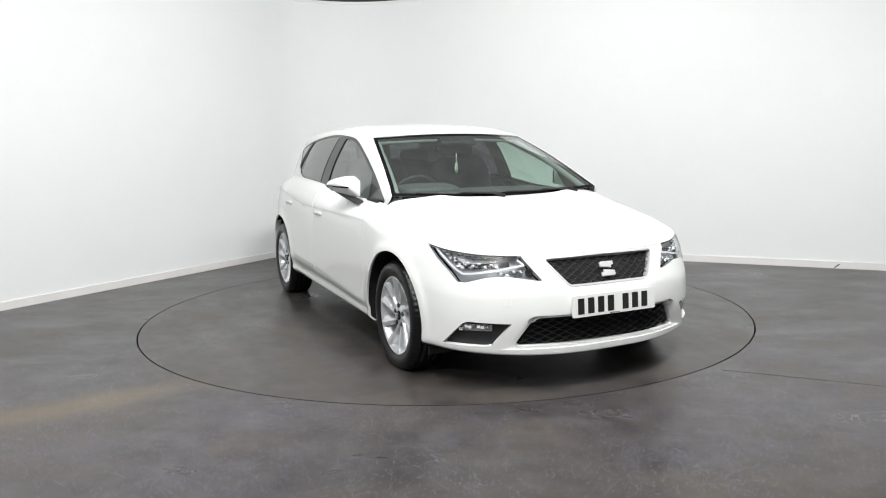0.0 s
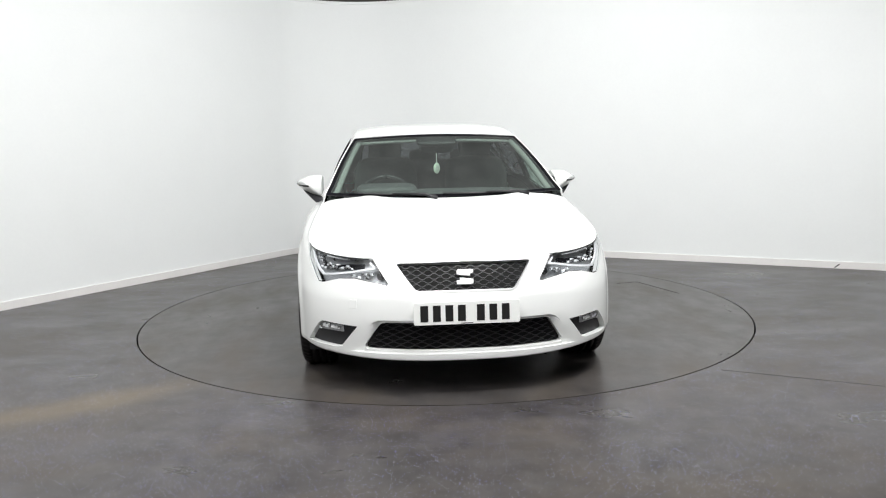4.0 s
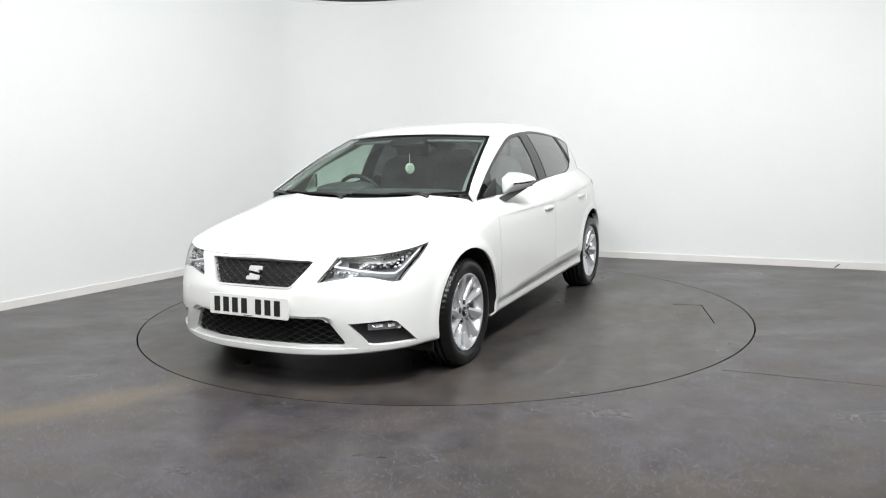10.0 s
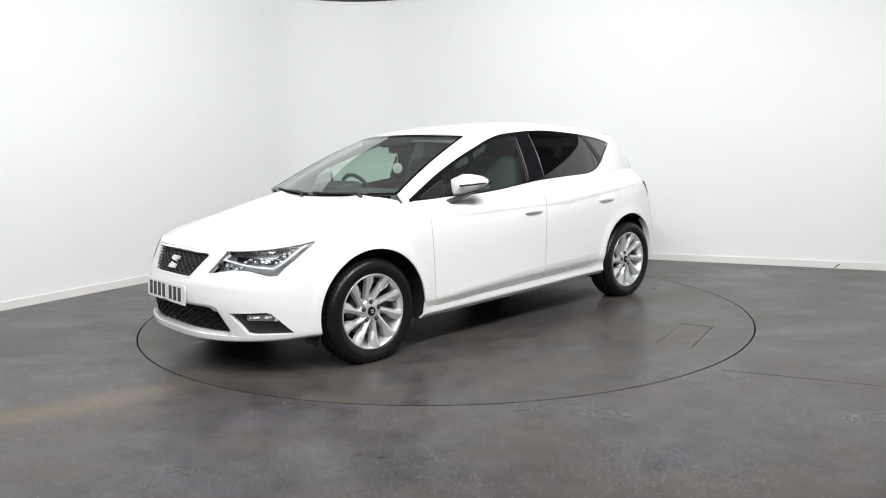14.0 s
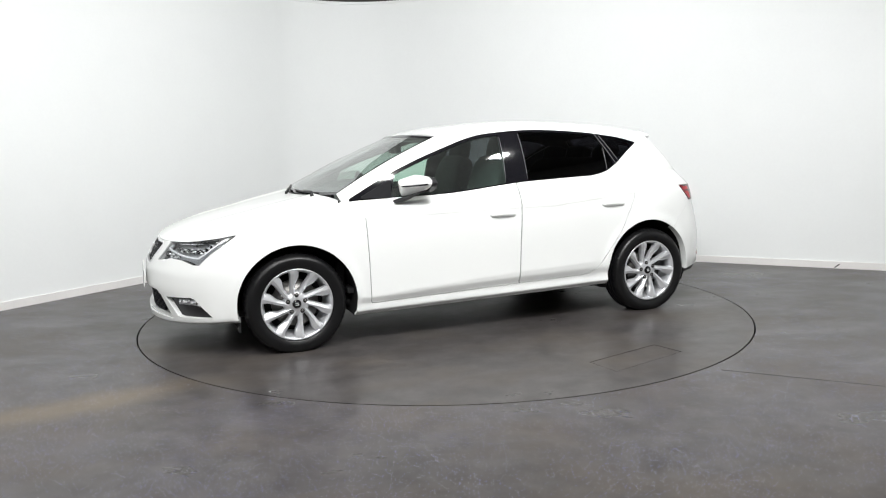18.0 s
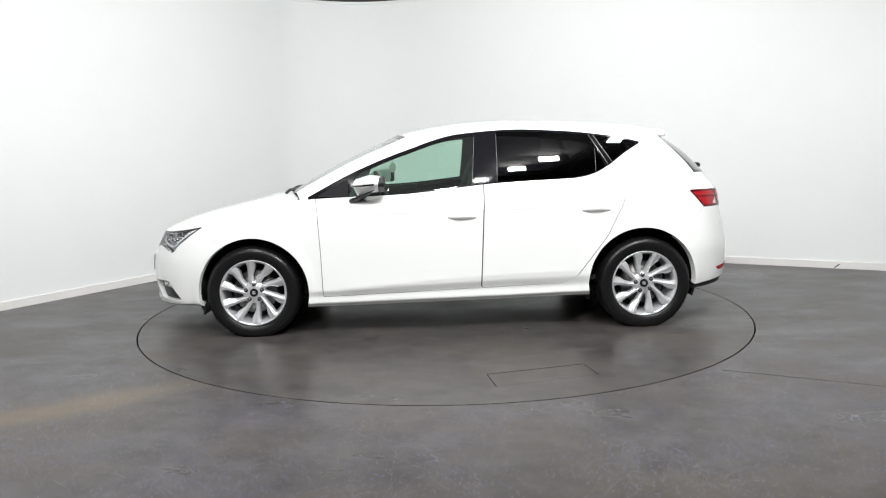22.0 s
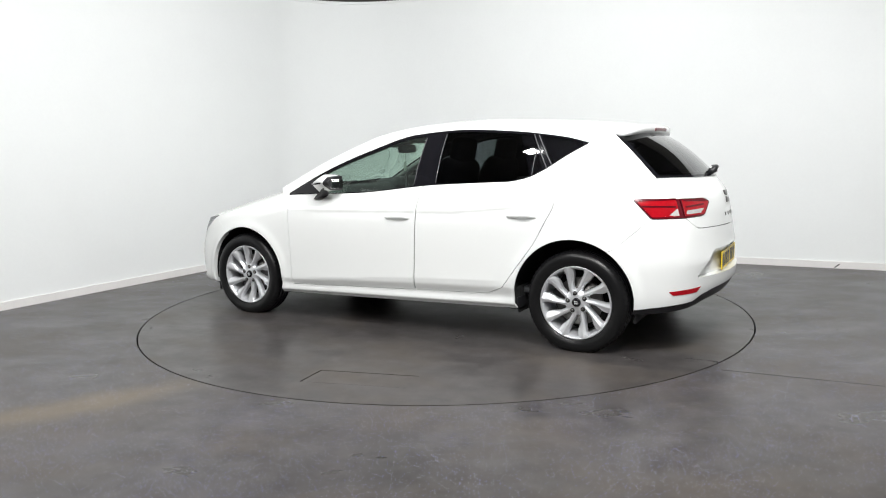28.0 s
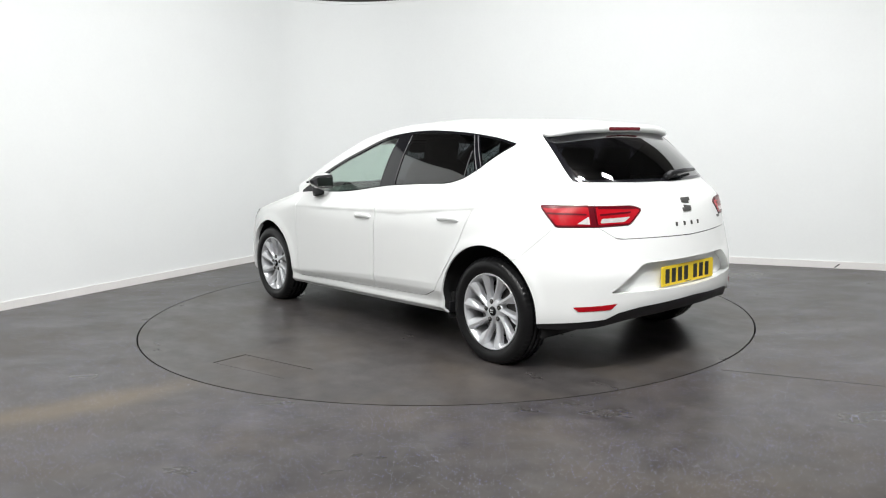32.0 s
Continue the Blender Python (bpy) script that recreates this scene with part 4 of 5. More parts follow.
def wheel(at, side):
    w = new("wheel")
    w.parent = car
    w.matrix_basis = Matrix.Translation(at) @ (pose(0, 0, 0) if side > 0 else pose(0, 0, 0, 0, 0, 180))
    R = 0.315
    prof = [(0.218, 0.060), (0.224, 0.082), (0.232, 0.0905), (0.238, 0.0915), (0.242, 0.0945), (0.262, 0.0985), (0.282, 0.0975), (0.286, 0.0955), (0.298, 0.089), (0.306, 0.079), (0.310, 0.068)]
    prof += [(R, 0.060), (R, 0.044), (R - 0.007, 0.042), (R - 0.007, 0.034), (R, 0.032), (R, 0.006), (R - 0.007, 0.004), (R - 0.007, -0.004), (R, -0.006), (R, -0.032), (R - 0.007, -0.034), (R - 0.007, -0.042), (R, -0.044), (R, -0.060)]
    prof += [(0.308, -0.075), (0.298, -0.092), (0.26, -0.10), (0.222, -0.095), (0.21, -0.08)]
    tyre = lathe(prof, 180)
    for v in tyre.verts:
        r_ = math.hypot(v.co.x, v.co.z)
        k = int(round(math.atan2(v.co.z, v.co.x) / (2 * math.pi) * 180)) % 3
        if k == 0 and r_ > 0.302 and abs(v.co.y) > 0.043:
            f = (r_ - 0.005) / r_
            v.co.x, v.co.z = v.co.x * f, v.co.z * f
    flat = -at[2]
    for v in tyre.verts:
        v.co.z = max(v.co.z, flat)
    part("tyre", tyre, RUBBER, w, "black tyre")
    rim = lathe([(0.219, 0.076), (0.224, 0.083), (0.220, 0.087), (0.212, 0.082), (0.204, 0.060), (0.196, 0.03), (0.190, -0.08)], 96)
    lead = 90 if at[0] > 0 else 80
    spokes = []
    # ten straight blades, set off the centre, with broad ends at the rim
    for k in range(10):
        sb = bmesh.new()
        prof = []
        for i in range(19):
            t = i / 18
            rad = 0.044 + t * 0.173
            flare_a = min(1, max(0, (t - 0.44) / 0.30))
            flare_b = min(1, max(0, (t - 0.80) / 0.17))
            wa = 0.0125 + 0.003 * t + 0.0210 * flare_a
            wb = 0.0145 + 0.003 * t + 0.0120 * flare_b
            dep = 0.058 + 0.026 * min(1, t * 1.1) - 0.004 * math.sin(math.pi * t)
            row = []
            for uu, dd in ((-wb - 0.003, -0.036), (-wb, -0.010), (-wb * 0.80, -0.002), (0.05 * wa, 0.003), (wa * 0.55, -0.003), (wa, -0.012), (wa + 0.003, -0.036)):
                row.append(sb.verts.new((rad, dep + dd, uu - 0.019)))
            prof.append(row)
        for A, B in zip(prof, prof[1:]):
            for j in range(6):
                sb.faces.new((A[j], A[j + 1], B[j + 1], B[j]))
        bmesh.ops.recalc_face_normals(sb, faces=sb.faces[:])
        if sum(f.normal.y for f in sb.faces) < 0:
            bmesh.ops.reverse_faces(sb, faces=sb.faces[:])
        bmesh.ops.rotate(sb, verts=sb.verts[:], cent=(0, 0, 0), matrix=Matrix.Rotation(-math.radians(lead + 0.2 + 36 * k), 3, "Y"))
        spokes.append(sb)
    hubdisc = lathe([(0.0001, 0.061), (0.03, 0.061), (0.070, 0.058), (0.078, 0.045), (0.080, 0.02)], 40)
    part("rim", rim, ALLOY, w, "silver alloy rim")
    for sb in spokes:
        part("spoke", sb, ALLOY, w)
    part("hub", hubdisc, ALLOY, w)
    part("centre_cap", lathe([(0.0001, 0.070), (0.022, 0.0695), (0.027, 0.066), (0.028, 0.060)], 28), GLOSSY, w, "dark wheel centre cap")
    for q in (-1, 1):
        part("cap_mark", box(0.022, 0.002, 0.007, (0.001 * q, 0.0705, 0.006 * q), 0.0008), ALLOY, w)
    for k in range(5):
        a = 2 * math.pi * k / 5 + math.radians(lead)
        b = lathe([(0.0001, 0.0625), (0.0135, 0.0625), (0.0145, 0.054)], 14)
        bmesh.ops.translate(b, verts=b.verts[:], vec=(0.056 * math.cos(a), 0, 0.056 * math.sin(a)))
        part("bolt_seat", b, UNDER, w)
        b = lathe([(0.0001, 0.068), (0.008, 0.068), (0.009, 0.056)], 6)
        bmesh.ops.translate(b, verts=b.verts[:], vec=(0.056 * math.cos(a), 0, 0.056 * math.sin(a)))
        part("wheel_bolt", b, STEEL, w)
    part("brake_disc", lathe([(0.0001, 0.012), (0.145, 0.012), (0.147, -0.01), (0.0001, -0.01)], 48), STEEL, w)
    part("barrel", lathe([(0.190, -0.08), (0.0001, -0.06)], 48), UNDER, w)
    return w


for wx in (1.305, -1.334):
    for side in (1, -1):
        wheel((wx, side * (0.778 if wx > 0 else 0.775), 0.299), side)


# ---- small parts of the body ----
def on(s, z, out=0.0, side=1):
    p, n = BODY.at(s, z, out)
    return Vector((p.x, p.y * side, p.z)), Vector((n.x, n.y * side, n.z))


def ribbon(line, half, out, depth):
    """A thin bar laid along (s, z) points on the skin."""
    bm = bmesh.new()
    rows = []
    for i, (s, z) in enumerate(line):
        a, b = line[max(i - 1, 0)], line[min(i + 1, len(line) - 1)]
        t = Vector((b[0] - a[0], b[1] - a[1])).normalized()
        w = Vector((-t.y, t.x)) * half
        rows.append([bm.verts.new(on(s + k * w.x, z + k * w.y, out - d)[0]) for k, d in ((-1, depth), (-1, 0), (1, 0), (1, depth))])
    for A, B in zip(rows, rows[1:]):
        for j in range(3):
            bm.faces.new((A[j], B[j], B[j + 1], A[j + 1]))
    bm.faces.new(rows[0])
    bm.faces.new(rows[-1][::-1])
    bmesh.ops.recalc_face_normals(bm, faces=bm.faces[:])
    return bm


def flip(bm):
    """The same form for the other flank."""
    for v in bm.verts:
        v.co.y = -v.co.y
    bmesh.ops.reverse_faces(bm, faces=bm.faces[:])
    return bm


def on_face(bm, s, z, out, side=1):
    """Sets a plate, made in (u, v) with its face up w, onto the skin at (s, z)."""
    p, n = on(s, z, out, side)
    up = Vector((0, 0, 1))
    u = up.cross(n).normalized()
    v = n.cross(u)
    m = Matrix((u, v, n)).transposed().to_4x4()
    m.translation = p
    bmesh.ops.transform(bm, matrix=m, verts=bm.verts[:])
    return bm


MESHBAR = plain("grille_bar", (0.055, 0.055, 0.06), 0.35, metal=0.3)


def grilles():
    rim = lambda z: s_front(0.245) + (z - 0.548) / 0.122 * (s_front(0.356) - s_front(0.245)) if z > 0.552 else s_front(0.245) - 0.01
    step, pitch = 0.0165, 0.062
    for k in range(7):
        z0 = 0.558 + step * k
        a = 0.0052 * (1 if k % 2 else -1)
        end = rim(z0) + 0.002
        n = max(4, int(2 * end / (pitch / 6)))
        line = [(-end + 2 * end * i / n, z0 + a * max(-1, min(1, 1.6 * math.cos(2 * math.pi * (-end + 2 * end * i / n) / pitch)))) for i in range(n + 1)]
        part("grille_bar", ribbon(line, 0.0009, -0.008, 0.006), MESHBAR, car)
    lim = lambda z: s_front(0.511) + (z - 0.250) / 0.135 * (s_front(0.407) - s_front(0.511))
    for k in range(8):
        z0 = 0.258 + 0.0168 * k
        a = 0.0060 * (1 if k % 2 else -1)
        end = lim(z0) - 0.006
        n = max(4, int(2 * end / 0.013))
        line = [(-end + 2 * end * i / n, z0 + a * math.cos(2 * math.pi * (-end + 2 * end * i / n) / 0.075)) for i in range(n + 1)]
        part("intake_bar", ribbon(line, 0.0014, -0.030, 0.010), BLACK, car)
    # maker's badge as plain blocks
    badge = new("badge")
    badge.parent = car
    tagged(badge, "chrome maker's badge")
    blocks = [[(-0.040, 0.012), (0.026, 0.003), (0.026, 0.018), (0.042, 0.018), (0.042, 0.039), (-0.034, 0.039), (-0.040, 0.033)], [(0.040, -0.012), (-0.026, -0.003), (-0.026, -0.018), (-0.042, -0.018), (-0.042, -0.039), (0.034, -0.039), (0.040, -0.033)]]
    for poly in blocks:
        part("block", on_face(prism(poly, 0.012, 0.003), 0.0, 0.606, 0.006), SATIN, badge)
    rear = new("rear_badge")
    rear.parent = car
    tagged(rear, "grey maker's badge on the tailgate")
    for poly in blocks:
        part("block", on_face(prism([(u * 0.95, v * 1.02) for u, v in poly], 0.010, 0.003), S_END, 0.897, 0.006), STEEL, rear)
    for k in range(4):
        part("lettering_bar", on_face(prism([(-0.008, -0.011), (0.008, -0.011), (0.008, 0.011), (-0.008, 0.011)], 0.004, 0.001), S_END + 0.100 - 0.072 * k, 0.793, 0.003), STEEL, rear)
    for k in range(2):
        part("lettering_bar", on_face(prism([(-0.012, -0.008), (0.012, -0.008), (0.012, 0.008), (-0.012, 0.008)], 0.005, 0.001), s_rear(0.42) - 0.03 * k, 0.800, 0.003, -1), STEEL, rear)


grilles()


def number_plate(name, s, z, out, mat, label):
    plate = part(name, on_face(prism(soften([(-0.26, -0.0555), (0.26, -0.0555), (0.26, 0.0555), (-0.26, 0.0555)], 0.01), 0.006, 0.001), s, z, out), mat, car, label)
    xs = [-0.208, -0.147, -0.086, -0.025, 0.068, 0.129, 0.190]
    for x in xs:
        part("character_bar", on_face(prism([(x - 0.019, -0.0395), (x + 0.019, -0.0395), (x + 0.019, 0.0395), (x - 0.019, 0.0395)], 0.004, 0.0), s, z, out + 0.0015), INK, plate)
    part("maker_bar", on_face(prism([(-0.03, -0.052), (0.03, -0.052), (0.03, -0.048), (-0.03, -0.048)], 0.003), s, z, out + 0.001), STEEL, plate)


number_plate("number_plate", 0.0, 0.440, 0.016, PLATEW, "white number plate with plain black bars")
number_plate("rear_number_plate", S_END, 0.512, -0.036, PLATEY, "yellow number plate with plain black bars")


def lamps():
    for side in (1, -1):
        hl = MADE["headlamp", side]
        fix = (lambda b: b) if side > 0 else flip

        def strip(pts, half, out, depth, name, mat, label=""):
            line = []
            for a, b in zip(pts, pts[1:]):
                for k in range(8):
                    line.append((a[0] + (b[0] - a[0]) * k / 8, a[1] + (b[1] - a[1]) * k / 8))
            line.append(pts[-1])
            part(name, fix(ribbon(line, half, out, depth)), mat, hl, label)

        # bright light guide round the lower and outer edge
        strip([(0.52, 0.678), (0.482, 0.652), (0.56, 0.641), (0.62, 0.630), (0.75, 0.613), (0.818, 0.609), (0.862, 0.630), (0.95, 0.688), (1.035, 0.735)], 0.0048, -0.012, 0.012, "light_guide", FLAKE, "white light guide")
        strip([(q, top_z(q) - 0.004) for q in (1.075, 0.97, 0.87, 0.76, 0.65, 0.52)], 0.0028, -0.003, 0.010, "upper_shade", BLACK)
        strip([(0.56, 0.664), (0.66, 0.660), (0.76, 0.652), (0.83, 0.652), (0.90, 0.692)], 0.012, -0.032, 0.014, "module_backing", GLOSSY)
        strip([(0.60, 0.694), (0.72, 0.698), (0.84, 0.706)], 0.007, -0.024, 0.010, "module_rim", REFLECT)
        # rounded projector near the grille and reflector facets
        part("projector", fix(on_face(lathe([(0.0001, 0.016), (0.012, 0.013), (0.019, 0.006), (0.021, -0.004)], 18, "z"), 0.452, 0.622, -0.030)), GLOSSY, hl)
        rnd = random.Random(5)

        def facet(s, z, size, name, mat):
            w, h = size * rnd.uniform(0.7, 1.3), size * rnd.uniform(0.45, 0.8)
            m = prism([(-w, -h), (w * 0.7, -h * 0.8), (w, h * 0.6), (-w * 0.5, h)], 0.012, 0.002)
            bmesh.ops.rotate(m, verts=m.verts[:], cent=(0, 0, 0), matrix=Matrix.Rotation(rnd.uniform(-0.7, 0.7), 3, "X") @ Matrix.Rotation(rnd.uniform(-0.7, 0.7), 3, "Y"))
            part(name, fix(on_face(m, s, z, -0.024)), mat, hl)

        for k in range(10):
            t = k / 9
            facet(0.62 + 0.27 * t, 0.690 + 0.016 * t + rnd.uniform(-0.008, 0.008), 0.010, "led_cell", (REFLECT, FLAKE, CHROME)[k % 3])
        for k in range(15):
            t = k / 14
            facet(0.63 + 0.235 * t, 0.652 + 0.004 * t + rnd.uniform(-0.012, 0.014), 0.0085, "led_cell", (FLAKE, REFLECT, FLAKE, CHROME)[k % 4])
        for k in range(8):
            t = k / 7
            facet(0.865 + 0.115 * t, 0.668 + 0.056 * t + rnd.uniform(-0.004, 0.012), 0.008, "led_cell", (REFLECT, FLAKE)[k % 2])
        for k in range(12):
            facet(0.495 + 0.125 * k / 11, 0.618 + rnd.uniform(-0.012, 0.013), 0.010, "indicator_cell", (REFLECT, FLAKE, CHROME)[k % 3])
        tl = MADE["tail_lamp", side]
        for pts in ([(s_x(-1.69), 0.912), (s_rear(0.69), 0.915)], [(s_rear(0.64), 0.905), (s_rear(0.42), 0.896)], [(s_rear(0.63), 0.868), (s_rear(0.45), 0.876)], [(s_x(-1.72), 0.880), (s_rear(0.70), 0.872)]):
            line = [(pts[0][0] + (pts[1][0] - pts[0][0]) * k / 8, pts[0][1] + (pts[1][1] - pts[0][1]) * k / 8) for k in range(9)]
            part("dark_band", fix(ribbon(line, 0.0045, 0.0055, 0.003)), DARKRED, tl)
        fog = MADE["fog", side]
        m = prism(soften([(-0.085, -0.016), (0.075, -0.018), (0.085, -0.004), (0.06, 0.018), (-0.085, 0.016)], 0.006), 0.008, 0.002)
        part("fog_lamp", fix(on_face(m, 0.745, 0.338, -0.024)), LAMPGREY, fog, "clear fog lamp")
        for k, (u, v) in enumerate([(0.682, 0.345), (0.705, 0.342), (0.725, 0.346), (0.752, 0.350), (0.772, 0.342), (0.792, 0.345), (0.812, 0.334), (0.825, 0.328)]):
            cell = prism([(-0.010, -0.007), (0.008, -0.008), (0.010, 0.006), (-0.006, 0.009)], 0.008, 0.002)
            bmesh.ops.rotate(cell, verts=cell.verts[:], cent=(0, 0, 0), matrix=Matrix.Rotation(rnd.uniform(-0.6, 0.2), 3, "X"))
            part("reflector_cell", fix(on_face(cell, u, v, -0.014)), FLAKE if k % 3 else CHROME, fog)


lamps()
part("towing_cover", on_face(prism(soften([(-0.022, -0.022), (0.022, -0.022), (0.022, 0.022), (-0.022, 0.022)], 0.006), 0.004, 0.001), s_front(0.56), 0.475, 0.0012, -1), PAINT, car, "white towing eye cover")


def hull(points, round_=0.006, steps=2):
    """A faceted solid round the points."""
    bm = bmesh.new()
    for q in points:
        bm.verts.new(q)
    r = bmesh.ops.convex_hull(bm, input=bm.verts[:])
    bmesh.ops.delete(bm, geom=[v for v in r["geom_interior"] if isinstance(v, bmesh.types.BMVert)], context="VERTS")
    bmesh.ops.bevel(bm, geom=bm.edges[:], offset=round_, segments=steps, affect="EDGES", profile=0.5)
    bmesh.ops.recalc_face_normals(bm, faces=bm.faces[:])
    return bm


def handles_and_mirrors():
    for side in (1, -1):
        fix = (lambda b: b) if side > 0 else flip
        for door, hx, hz in (("front_door", -0.100, 0.782), ("rear_door", -0.995, 0.812)):
            rows = []
            bm = bmesh.new()
            n, m = 16, 8
            for i in range(n + 1):
                t = i / n
                h = 0.0135 * min(1, 4.2 * math.sqrt(t * (1 - t))) + 0.001
                lift = 0.004 + 0.009 * (1 - (2 * t - 1) ** 6)
                p, nn = on(s_x(hx) - 0.10 + 0.20 * t, hz + 0.004 * math.sin(math.pi * t), 0)
                rows.append([bm.verts.new(p + nn * (lift - 0.008 + 0.008 * math.cos(2 * math.pi * k / m)) + Vector((0, 0, h * math.sin(2 * math.pi * k / m)))) for k in range(m)])
            for A, B in zip(rows, rows[1:]):
                for k in range(m):
                    bm.faces.new((A[k], B[k], B[(k + 1) % m], A[(k + 1) % m]))
            bm.faces.new(rows[0])
            bm.faces.new(rows[-1])
            bmesh.ops.recalc_face_normals(bm, faces=bm.faces[:])
            part("handle", fix(smooth(bm)), PAINT, MADE[door, side], "white door handle")
        mir = new("door_mirror")
        mir.parent = car
        tagged(mir, "white door mirror with a black foot")
        shell = hull([(0.50, 0.797, 1.068), (0.515, 0.875, 1.068), (0.615, 0.800, 1.035), (0.620, 0.845, 1.015), (0.617, 0.889, 1.000), (0.600, 0.800, 0.930), (0.566, 0.862, 0.940), (0.490, 0.925, 0.962),
                      (0.440, 0.985, 1.024), (0.440, 0.975, 1.000), (0.428, 0.797, 1.060), (0.428, 0.797, 0.955), (0.428, 0.925, 1.052), (0.530, 0.935, 1.035)], 0.009, 3)
        part("shell", fix(smooth(shell)), PAINT, mir)
        rim = [(0.797, 1.060), (0.797, 0.952), (0.900, 0.957), (0.972, 0.996), (0.984, 1.022), (0.925, 1.053)]
        part("rear_bezel", fix(hull([(0.446, y, z) for y, z in rim] + [(0.404, 0.886 + (y - 0.886) * 0.93, 1.006 + (z - 1.006) * 0.93) for y, z in rim])), BLACK, mir)
        part("mirror_glass", fix(box(0.004, 0.134, 0.066, (0.4030, 0.872, 1.004), 0.0015)), MIRROR, mir)
        part("indicator", fix(tube([(0.616, 0.886, 0.998), (0.580, 0.922, 1.000), (0.535, 0.952, 1.004), (0.470, 0.974, 1.010)], 0.0055)), GLOSSY, mir, "dark indicator strip")
        part("foot", fix(hull([(0.655, 0.785, 0.905), (0.650, 0.838, 0.887), (0.600, 0.845, 0.893), (0.560, 0.785, 0.900), (0.605, 0.800, 0.918), (0.500, 0.918, 0.952), (0.455, 0.957, 0.986), (0.515, 0.81, 0.932)])), BLACK, mir, "black mirror foot")
        part("corner_cover", fix(prism([(0.0, 0.0), (0.20, 0.0), (0.20, 0.012), (0.03, 0.105), (0.0, 0.11)], 0.008)), BLACK, mir).matrix_basis = Matrix(((1, 0, 0, 0.655), (0, 0, side, side * 0.779), (0, 1, 0, 0.925), (0, 0, 0, 1)))


handles_and_mirrors()


def glazing_parts():
    # windscreen wipers
    for y0, y1 in ((0.52, -0.02), (-0.06, -0.60)):
        wi = new("wiper")
        wi.parent = car
        tagged(wi, "black windscreen wiper")
        pts = []
        for k in range(9):
            y = y0 + (y1 - y0) * k / 8
            q = abs(y) / 0.74
            p = Vector(screen(q, 0.004 + 0.02 * k / 8))
            pts.append(Vector((p.x + 0.002, y, p.z + 0.008)))
        part("blade", tube(pts, 0.0055, 6), BLACK, wi)
        part("arm", tube([pts[0] + Vector((0.045, 0.0, -0.014)), pts[1] + Vector((0.02, 0, 0.006)), pts[4] + Vector((0.004, 0, 0.006))], [0.013, 0.010, 0.005], 6), BLACK, wi)
    # roof spoiler
    bm = bmesh.new()
    rows = []
    for k in range(25):
        q = -1 + k / 12
        b = 1 - abs(q) ** 2.5
        y = q * 0.565
        xr = -1.485 - 0.03 * b
        zr = roof(xr, y)[2]
        L = 0.045 + 0.058 * b ** 0.6
        rows.append([bm.verts.new(v) for v in ((xr + 0.05, y, roof(xr + 0.05, y)[2] - 0.002), (xr, y, zr + 0.003), (xr - L * 0.6, y, zr + 0.001), (xr - L, y, zr - 0.004), (xr - L - 0.006, y, zr - 0.010), (xr - L - 0.003, y, zr - 0.024 - 0.028 * b ** 0.6), (xr - L * 0.3, y, zr - 0.025 - 0.031 * b ** 0.6), (xr + 0.05, y, zr - 0.025 - 0.030 * b ** 0.6))])
    for A, B in zip(rows, rows[1:]):
        for j in range(7):
            bm.faces.new((A[j], A[j + 1], B[j + 1], B[j]))
    bm.faces.new(rows[0])
    bm.faces.new(rows[-1])
    bmesh.ops.recalc_face_normals(bm, faces=bm.faces[:])
    sp = part("roof_spoiler", smooth(bm), PAINT, car, "white roof spoiler")
    part("brake_light", box(0.016, 0.30, 0.022, (-1.6175, 0, roof(-1.515, 0)[2] - 0.033), 0.006), DARKRED, sp, "dark red high brake light")
    # pale covers inside the screen's pillars and header
    inner = lambda q, w: Vector(screen(q, w)) + Vector((-0.030, 0, -0.028))
    for side in (1, -1):
        pts = [inner(0.925, w) for w in np.linspace(0.06, 0.97, 14)]
        part("pillar_cover", tube([(p.x, side * p.y, p.z) for p in pts], 0.020, 8), TRIMGREY, car, "pale grey pillar cover")
    part("header_cover", tube([Vector((inner(abs(q), 0.955).x, (1 if q > 0 else -1) * inner(abs(q), 0.955).y, inner(abs(q), 0.955).z)) for q in np.linspace(-0.90, 0.90, 25)], 0.012, 8), TRIMGREY, car, "pale grey header cover")
    # rear wiper
    rwp = new("rear_wiper")
    rwp.parent = car
    tagged(rwp, "black rear wiper")
    at = lambda y, w: Vector(backlight(abs(y) / 0.63, w)) * 1.0
    pt = lambda y, w, o: Vector((at(y, w).x - o, y, at(y, w).z + o * 0.6))
    part("pivot", tube([pt(0.05, 0.07, 0.0), pt(0.05, 0.07, 0.040)], 0.020, 12), BLACK, rwp)
    part("arm", tube([pt(0.06, 0.07, 0.035), pt(-0.1, 0.10, 0.035), pt(-0.30, 0.12, 0.02)], [0.018, 0.014, 0.008], 8), BLACK, rwp)
    # window seals, division bars and a reflection line, then the roof seam
    for side in (1, -1):
        # the third, thin bar stands in for an edge reflection in the glass
        for (xa, za), (xb, zb), r in (((-0.985, 1.312), (-1.112, 1.092), 0.0035), ((-1.018, 1.306), (-1.140, 1.112), 0.0035), ((-1.022, 1.215), (-1.016, 1.055), 0.0022), ((-0.200, 1.305), (-0.176, 1.000), 0.0025), ((-0.352, 1.325), (-0.345, 1.008), 0.0025)):
            pts = [(x, side * (cabin_y(x, z) + 0.001), z) for x, z in ((xa + (xb - xa) * k / 8, za + (zb - za) * k / 8) for k in range(9))]
            part("window_line", tube(pts, r, 6), SEAL, car, "dark grey line along the window, for seals and an edge reflection")
        pts = [Vector((x, side * (cabin_y(x, float(RAIL_Z(x))) - 0.055), roof(x, cabin_y(x, float(RAIL_Z(x))) - 0.055)[2] + 0.0005)) for x in np.linspace(0.22, -1.40, 30)]
        part("roof_seam", tube(pts, 0.0025, 6), PAINT, car)


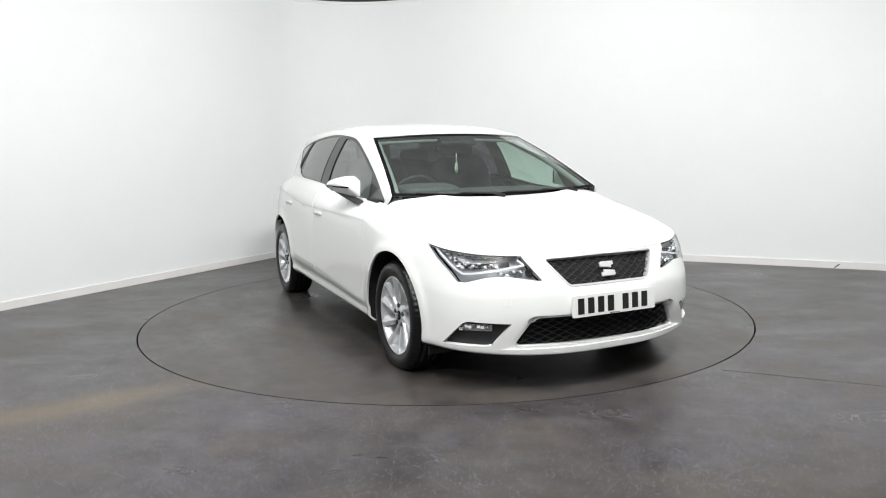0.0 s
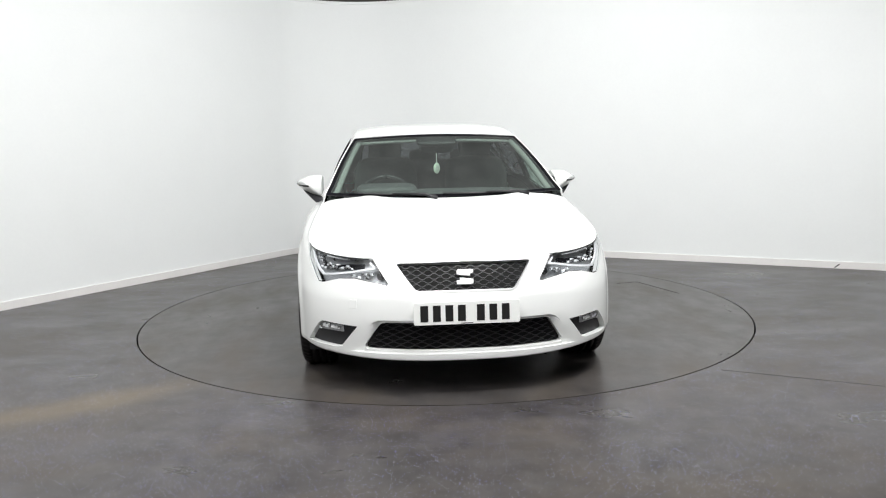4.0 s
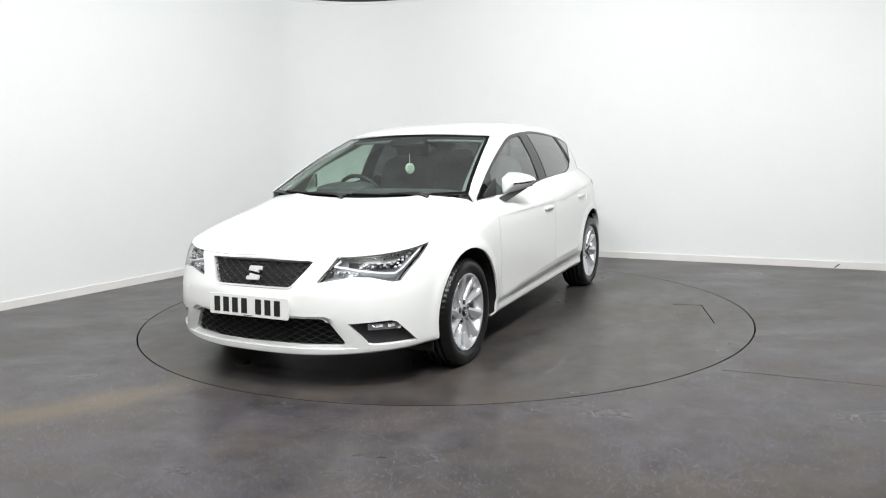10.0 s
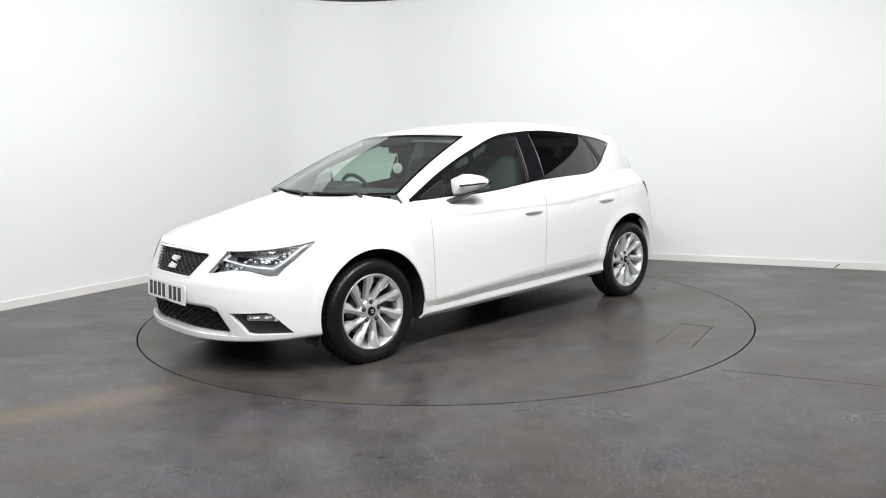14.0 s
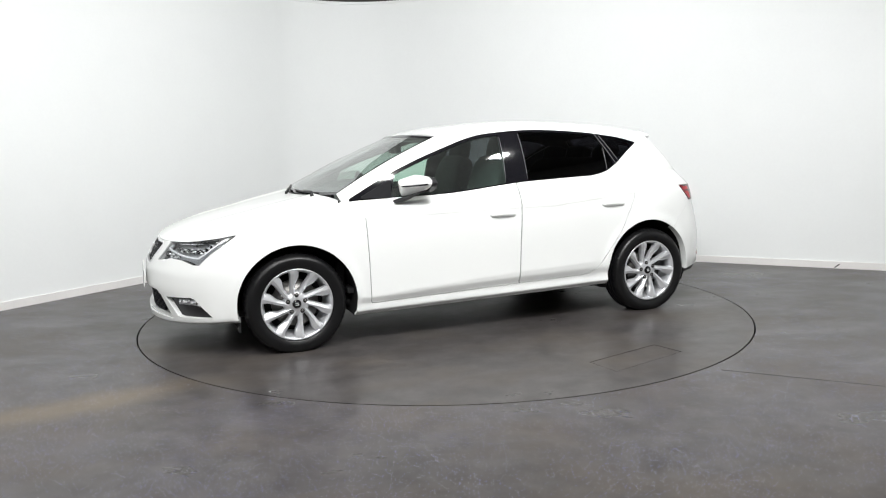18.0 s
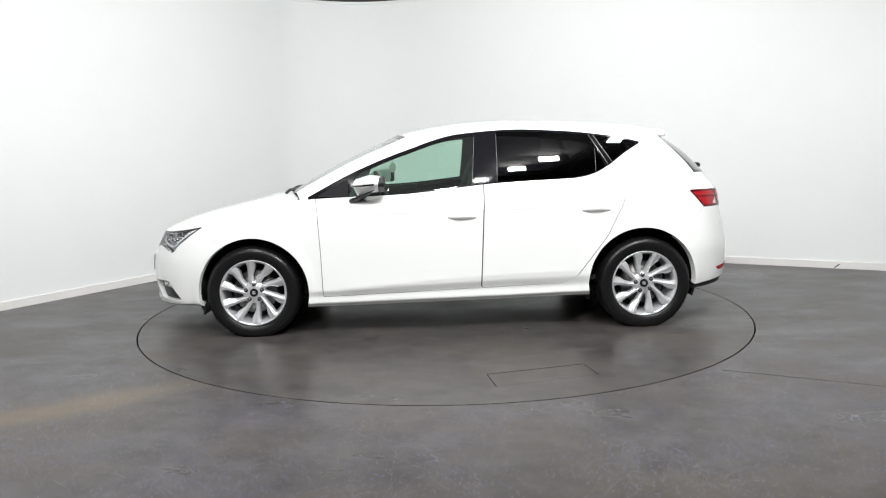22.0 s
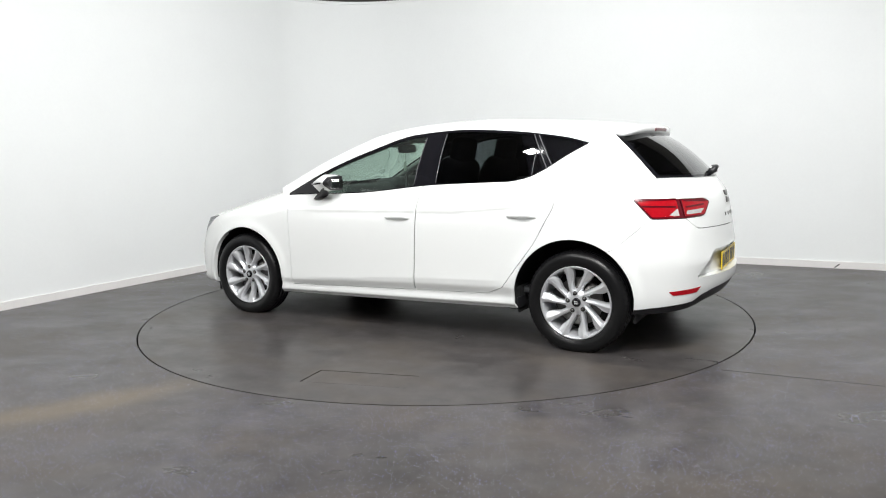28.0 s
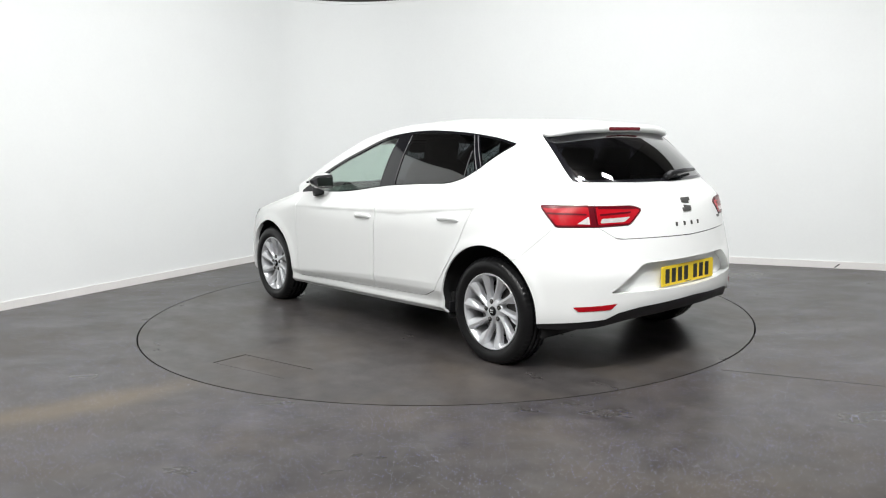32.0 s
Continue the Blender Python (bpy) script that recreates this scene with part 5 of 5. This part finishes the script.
glazing_parts()


def mud_flaps():
    for side in (1, -1):
        part("air_deflector", box(0.014, 0.15, 0.09, (1.650, side * 0.74, 0.195), 0.004), BLACK, car, "black air deflector ahead of the wheel")
        part("mud_flap", box(0.012, 0.12, 0.07, (-0.950, side * 0.78, 0.262), 0.004), BLACK, car)


mud_flaps()


# ---- the cabin ----
def soft_block(sx, sy, sz, at, turn, bulge=0.12, n=6):
    """A padded block."""
    bm = bmesh.new()
    bmesh.ops.create_cube(bm, size=2)
    bmesh.ops.subdivide_edges(bm, edges=bm.edges[:], cuts=n, use_grid_fill=True)
    for v in bm.verts:
        p = v.co.copy()
        e = Vector(tuple(math.copysign(abs(c) ** 1.0, c) for c in p))
        r = (abs(e.x) ** 5 + abs(e.y) ** 5 + abs(e.z) ** 5) ** 0.2
        v.co = e / r
        v.co = Vector((v.co.x * sx / 2, v.co.y * sy / 2, v.co.z * sz / 2))
    bmesh.ops.transform(bm, matrix=Matrix.Translation(at) @ turn, verts=bm.verts[:])
    return smooth(bm)


def cabin_fittings():
    R = lambda a: Matrix.Rotation(math.radians(a), 4, "Y")
    for y in (0.36, -0.36):
        seat = new("front_seat")
        seat.parent = car
        tagged(seat, "black cloth front seat")
        part("cushion", soft_block(0.52, 0.50, 0.18, (0.10, y, 0.56), R(-8)), CLOTH, seat)
        part("backrest", soft_block(0.16, 0.50, 0.64, (-0.22, y, 0.86), R(-18)), CLOTH, seat)
        part("headrest", soft_block(0.10, 0.26, 0.18, (-0.335, y, 1.215), R(-12)), CLOTH, seat)
        for d in (-0.06, 0.06):
            part("headrest_post", tube([(-0.32, y + d, 1.08), (-0.335, y + d, 1.20)], 0.006), CHROME, seat)
    bench = new("rear_seat")
    bench.parent = car
    tagged(bench, "black cloth rear bench")
    part("cushion", soft_block(0.5, 1.25, 0.2, (-0.78, 0, 0.58), R(-6)), CLOTH, bench)
    part("backrest", soft_block(0.16, 1.25, 0.58, (-1.12, 0, 0.86), R(-22)), CLOTH, bench)
    for y in (-0.38, 0.0, 0.38):
        part("headrest", soft_block(0.09, 0.27, 0.14, (-1.255, y, 1.155), R(-15)), CLOTH, bench)
    dash = part("dashboard", soft_block(0.50, 1.40, 0.30, (0.83, 0, 0.80), R(8)), CABIN, car, "black dashboard")
    part("instrument_hood", soft_block(0.24, 0.40, 0.10, (0.68, -0.36, 0.95), R(6)), CABIN, dash)
    part("centre_console", box(0.9, 0.24, 0.26, (0.2, 0, 0.52), 0.03), CABIN, car)
    part("cabin_floor", box(2.4, 1.46, 0.04, (-0.25, 0, 0.33), 0.01), CABIN, car)
    part("parcel_shelf", box(0.55, 1.10, 0.03, (-1.52, 0, 0.985), 0.01), CABIN, car, "dark parcel shelf")
    st = new("steering_wheel")
    st.parent = car
    tagged(st, "black steering wheel on the driver's side")
    st.matrix_basis = Matrix.Translation((0.47, -0.365, 0.882)) @ Matrix.Rotation(math.radians(-66), 4, "Y")
    ring = [(0.182 * math.cos(a), 0.182 * math.sin(a), 0) for a in np.linspace(0, 2 * math.pi, 41)]
    part("ring", tube(ring, 0.015, 8), BLACK, st)
    part("boss", soft_block(0.13, 0.15, 0.06, (0, 0, -0.01), Matrix()), CABIN, st)
    for a in (90, -90, 180):
        c, s = math.cos(math.radians(a)), math.sin(math.radians(a))
        part("spoke", tube([(0.05 * c, 0.05 * s, 0), (0.175 * c, 0.175 * s, 0)], 0.016, 8), ALLOY if a == 180 else CABIN, st)
    rv = new("rear_view_mirror")
    rv.parent = car
    tagged(rv, "black rear-view mirror under the roof")
    part("housing", soft_block(0.035, 0.24, 0.065, (0.36, 0, 1.235), R(8)), BLACK, rv)
    part("stalk", tube([(0.37, 0, 1.25), (0.43, 0, 1.285)], 0.012), BLACK, rv)
    part("sensor_box", soft_block(0.13, 0.28, 0.035, (0.40, 0, 1.285), R(25)), BLACK, rv)
    pd = tagged(new("air_freshener"), "pale oval air freshener hanging from the rear-view mirror", "air freshener")
    part("cord", tube([(0.385, 0, 1.20), (0.385, 0, 1.13)], 0.003), PLATEW, pd)
    d = lathe([(0.0001, 0.004), (0.032, 0.004), (0.036, 0.0), (0.032, -0.004), (0.0001, -0.004)], 28, "z")
    face = Matrix.Translation((0.385, 0, 1.095)) @ Matrix.Rotation(math.radians(48), 4, "Z") @ Matrix.Rotation(math.radians(90), 4, "Y") @ Matrix.Diagonal((1.10, 1.0, 1.0, 1))
    bmesh.ops.transform(d, matrix=face, verts=d.verts[:])
    part("disc", d, GREEN, pd)
    for k in range(3):
        part("print_bar", box(0.005, 0.038 - 0.006 * abs(k - 1), 0.0095, (-0.014 + 0.013 * k, 0, 0)), LAMPGREY, pd).data.transform(face)
    for o in pd.children:
        o.location.y += CAR_Y
    for y in (0.36, -0.36):
        part("sun_visor", box(0.15, 0.36, 0.02, (0.22, y, 1.318), 0.008, turn=R(16)), TRIMGREY, car, "pale grey sun visor, folded up")
    return pd


freshener = cabin_fittings()


seat_all()


def motions():
    rows = [(float(t), pose(0, 0, 0, 0, 0, SPIN_START + SPIN_RATE * t)) for t in range(33)]
    walk(table, rows)
    walk(car, rows)
    walk(freshener, rows)


motions()
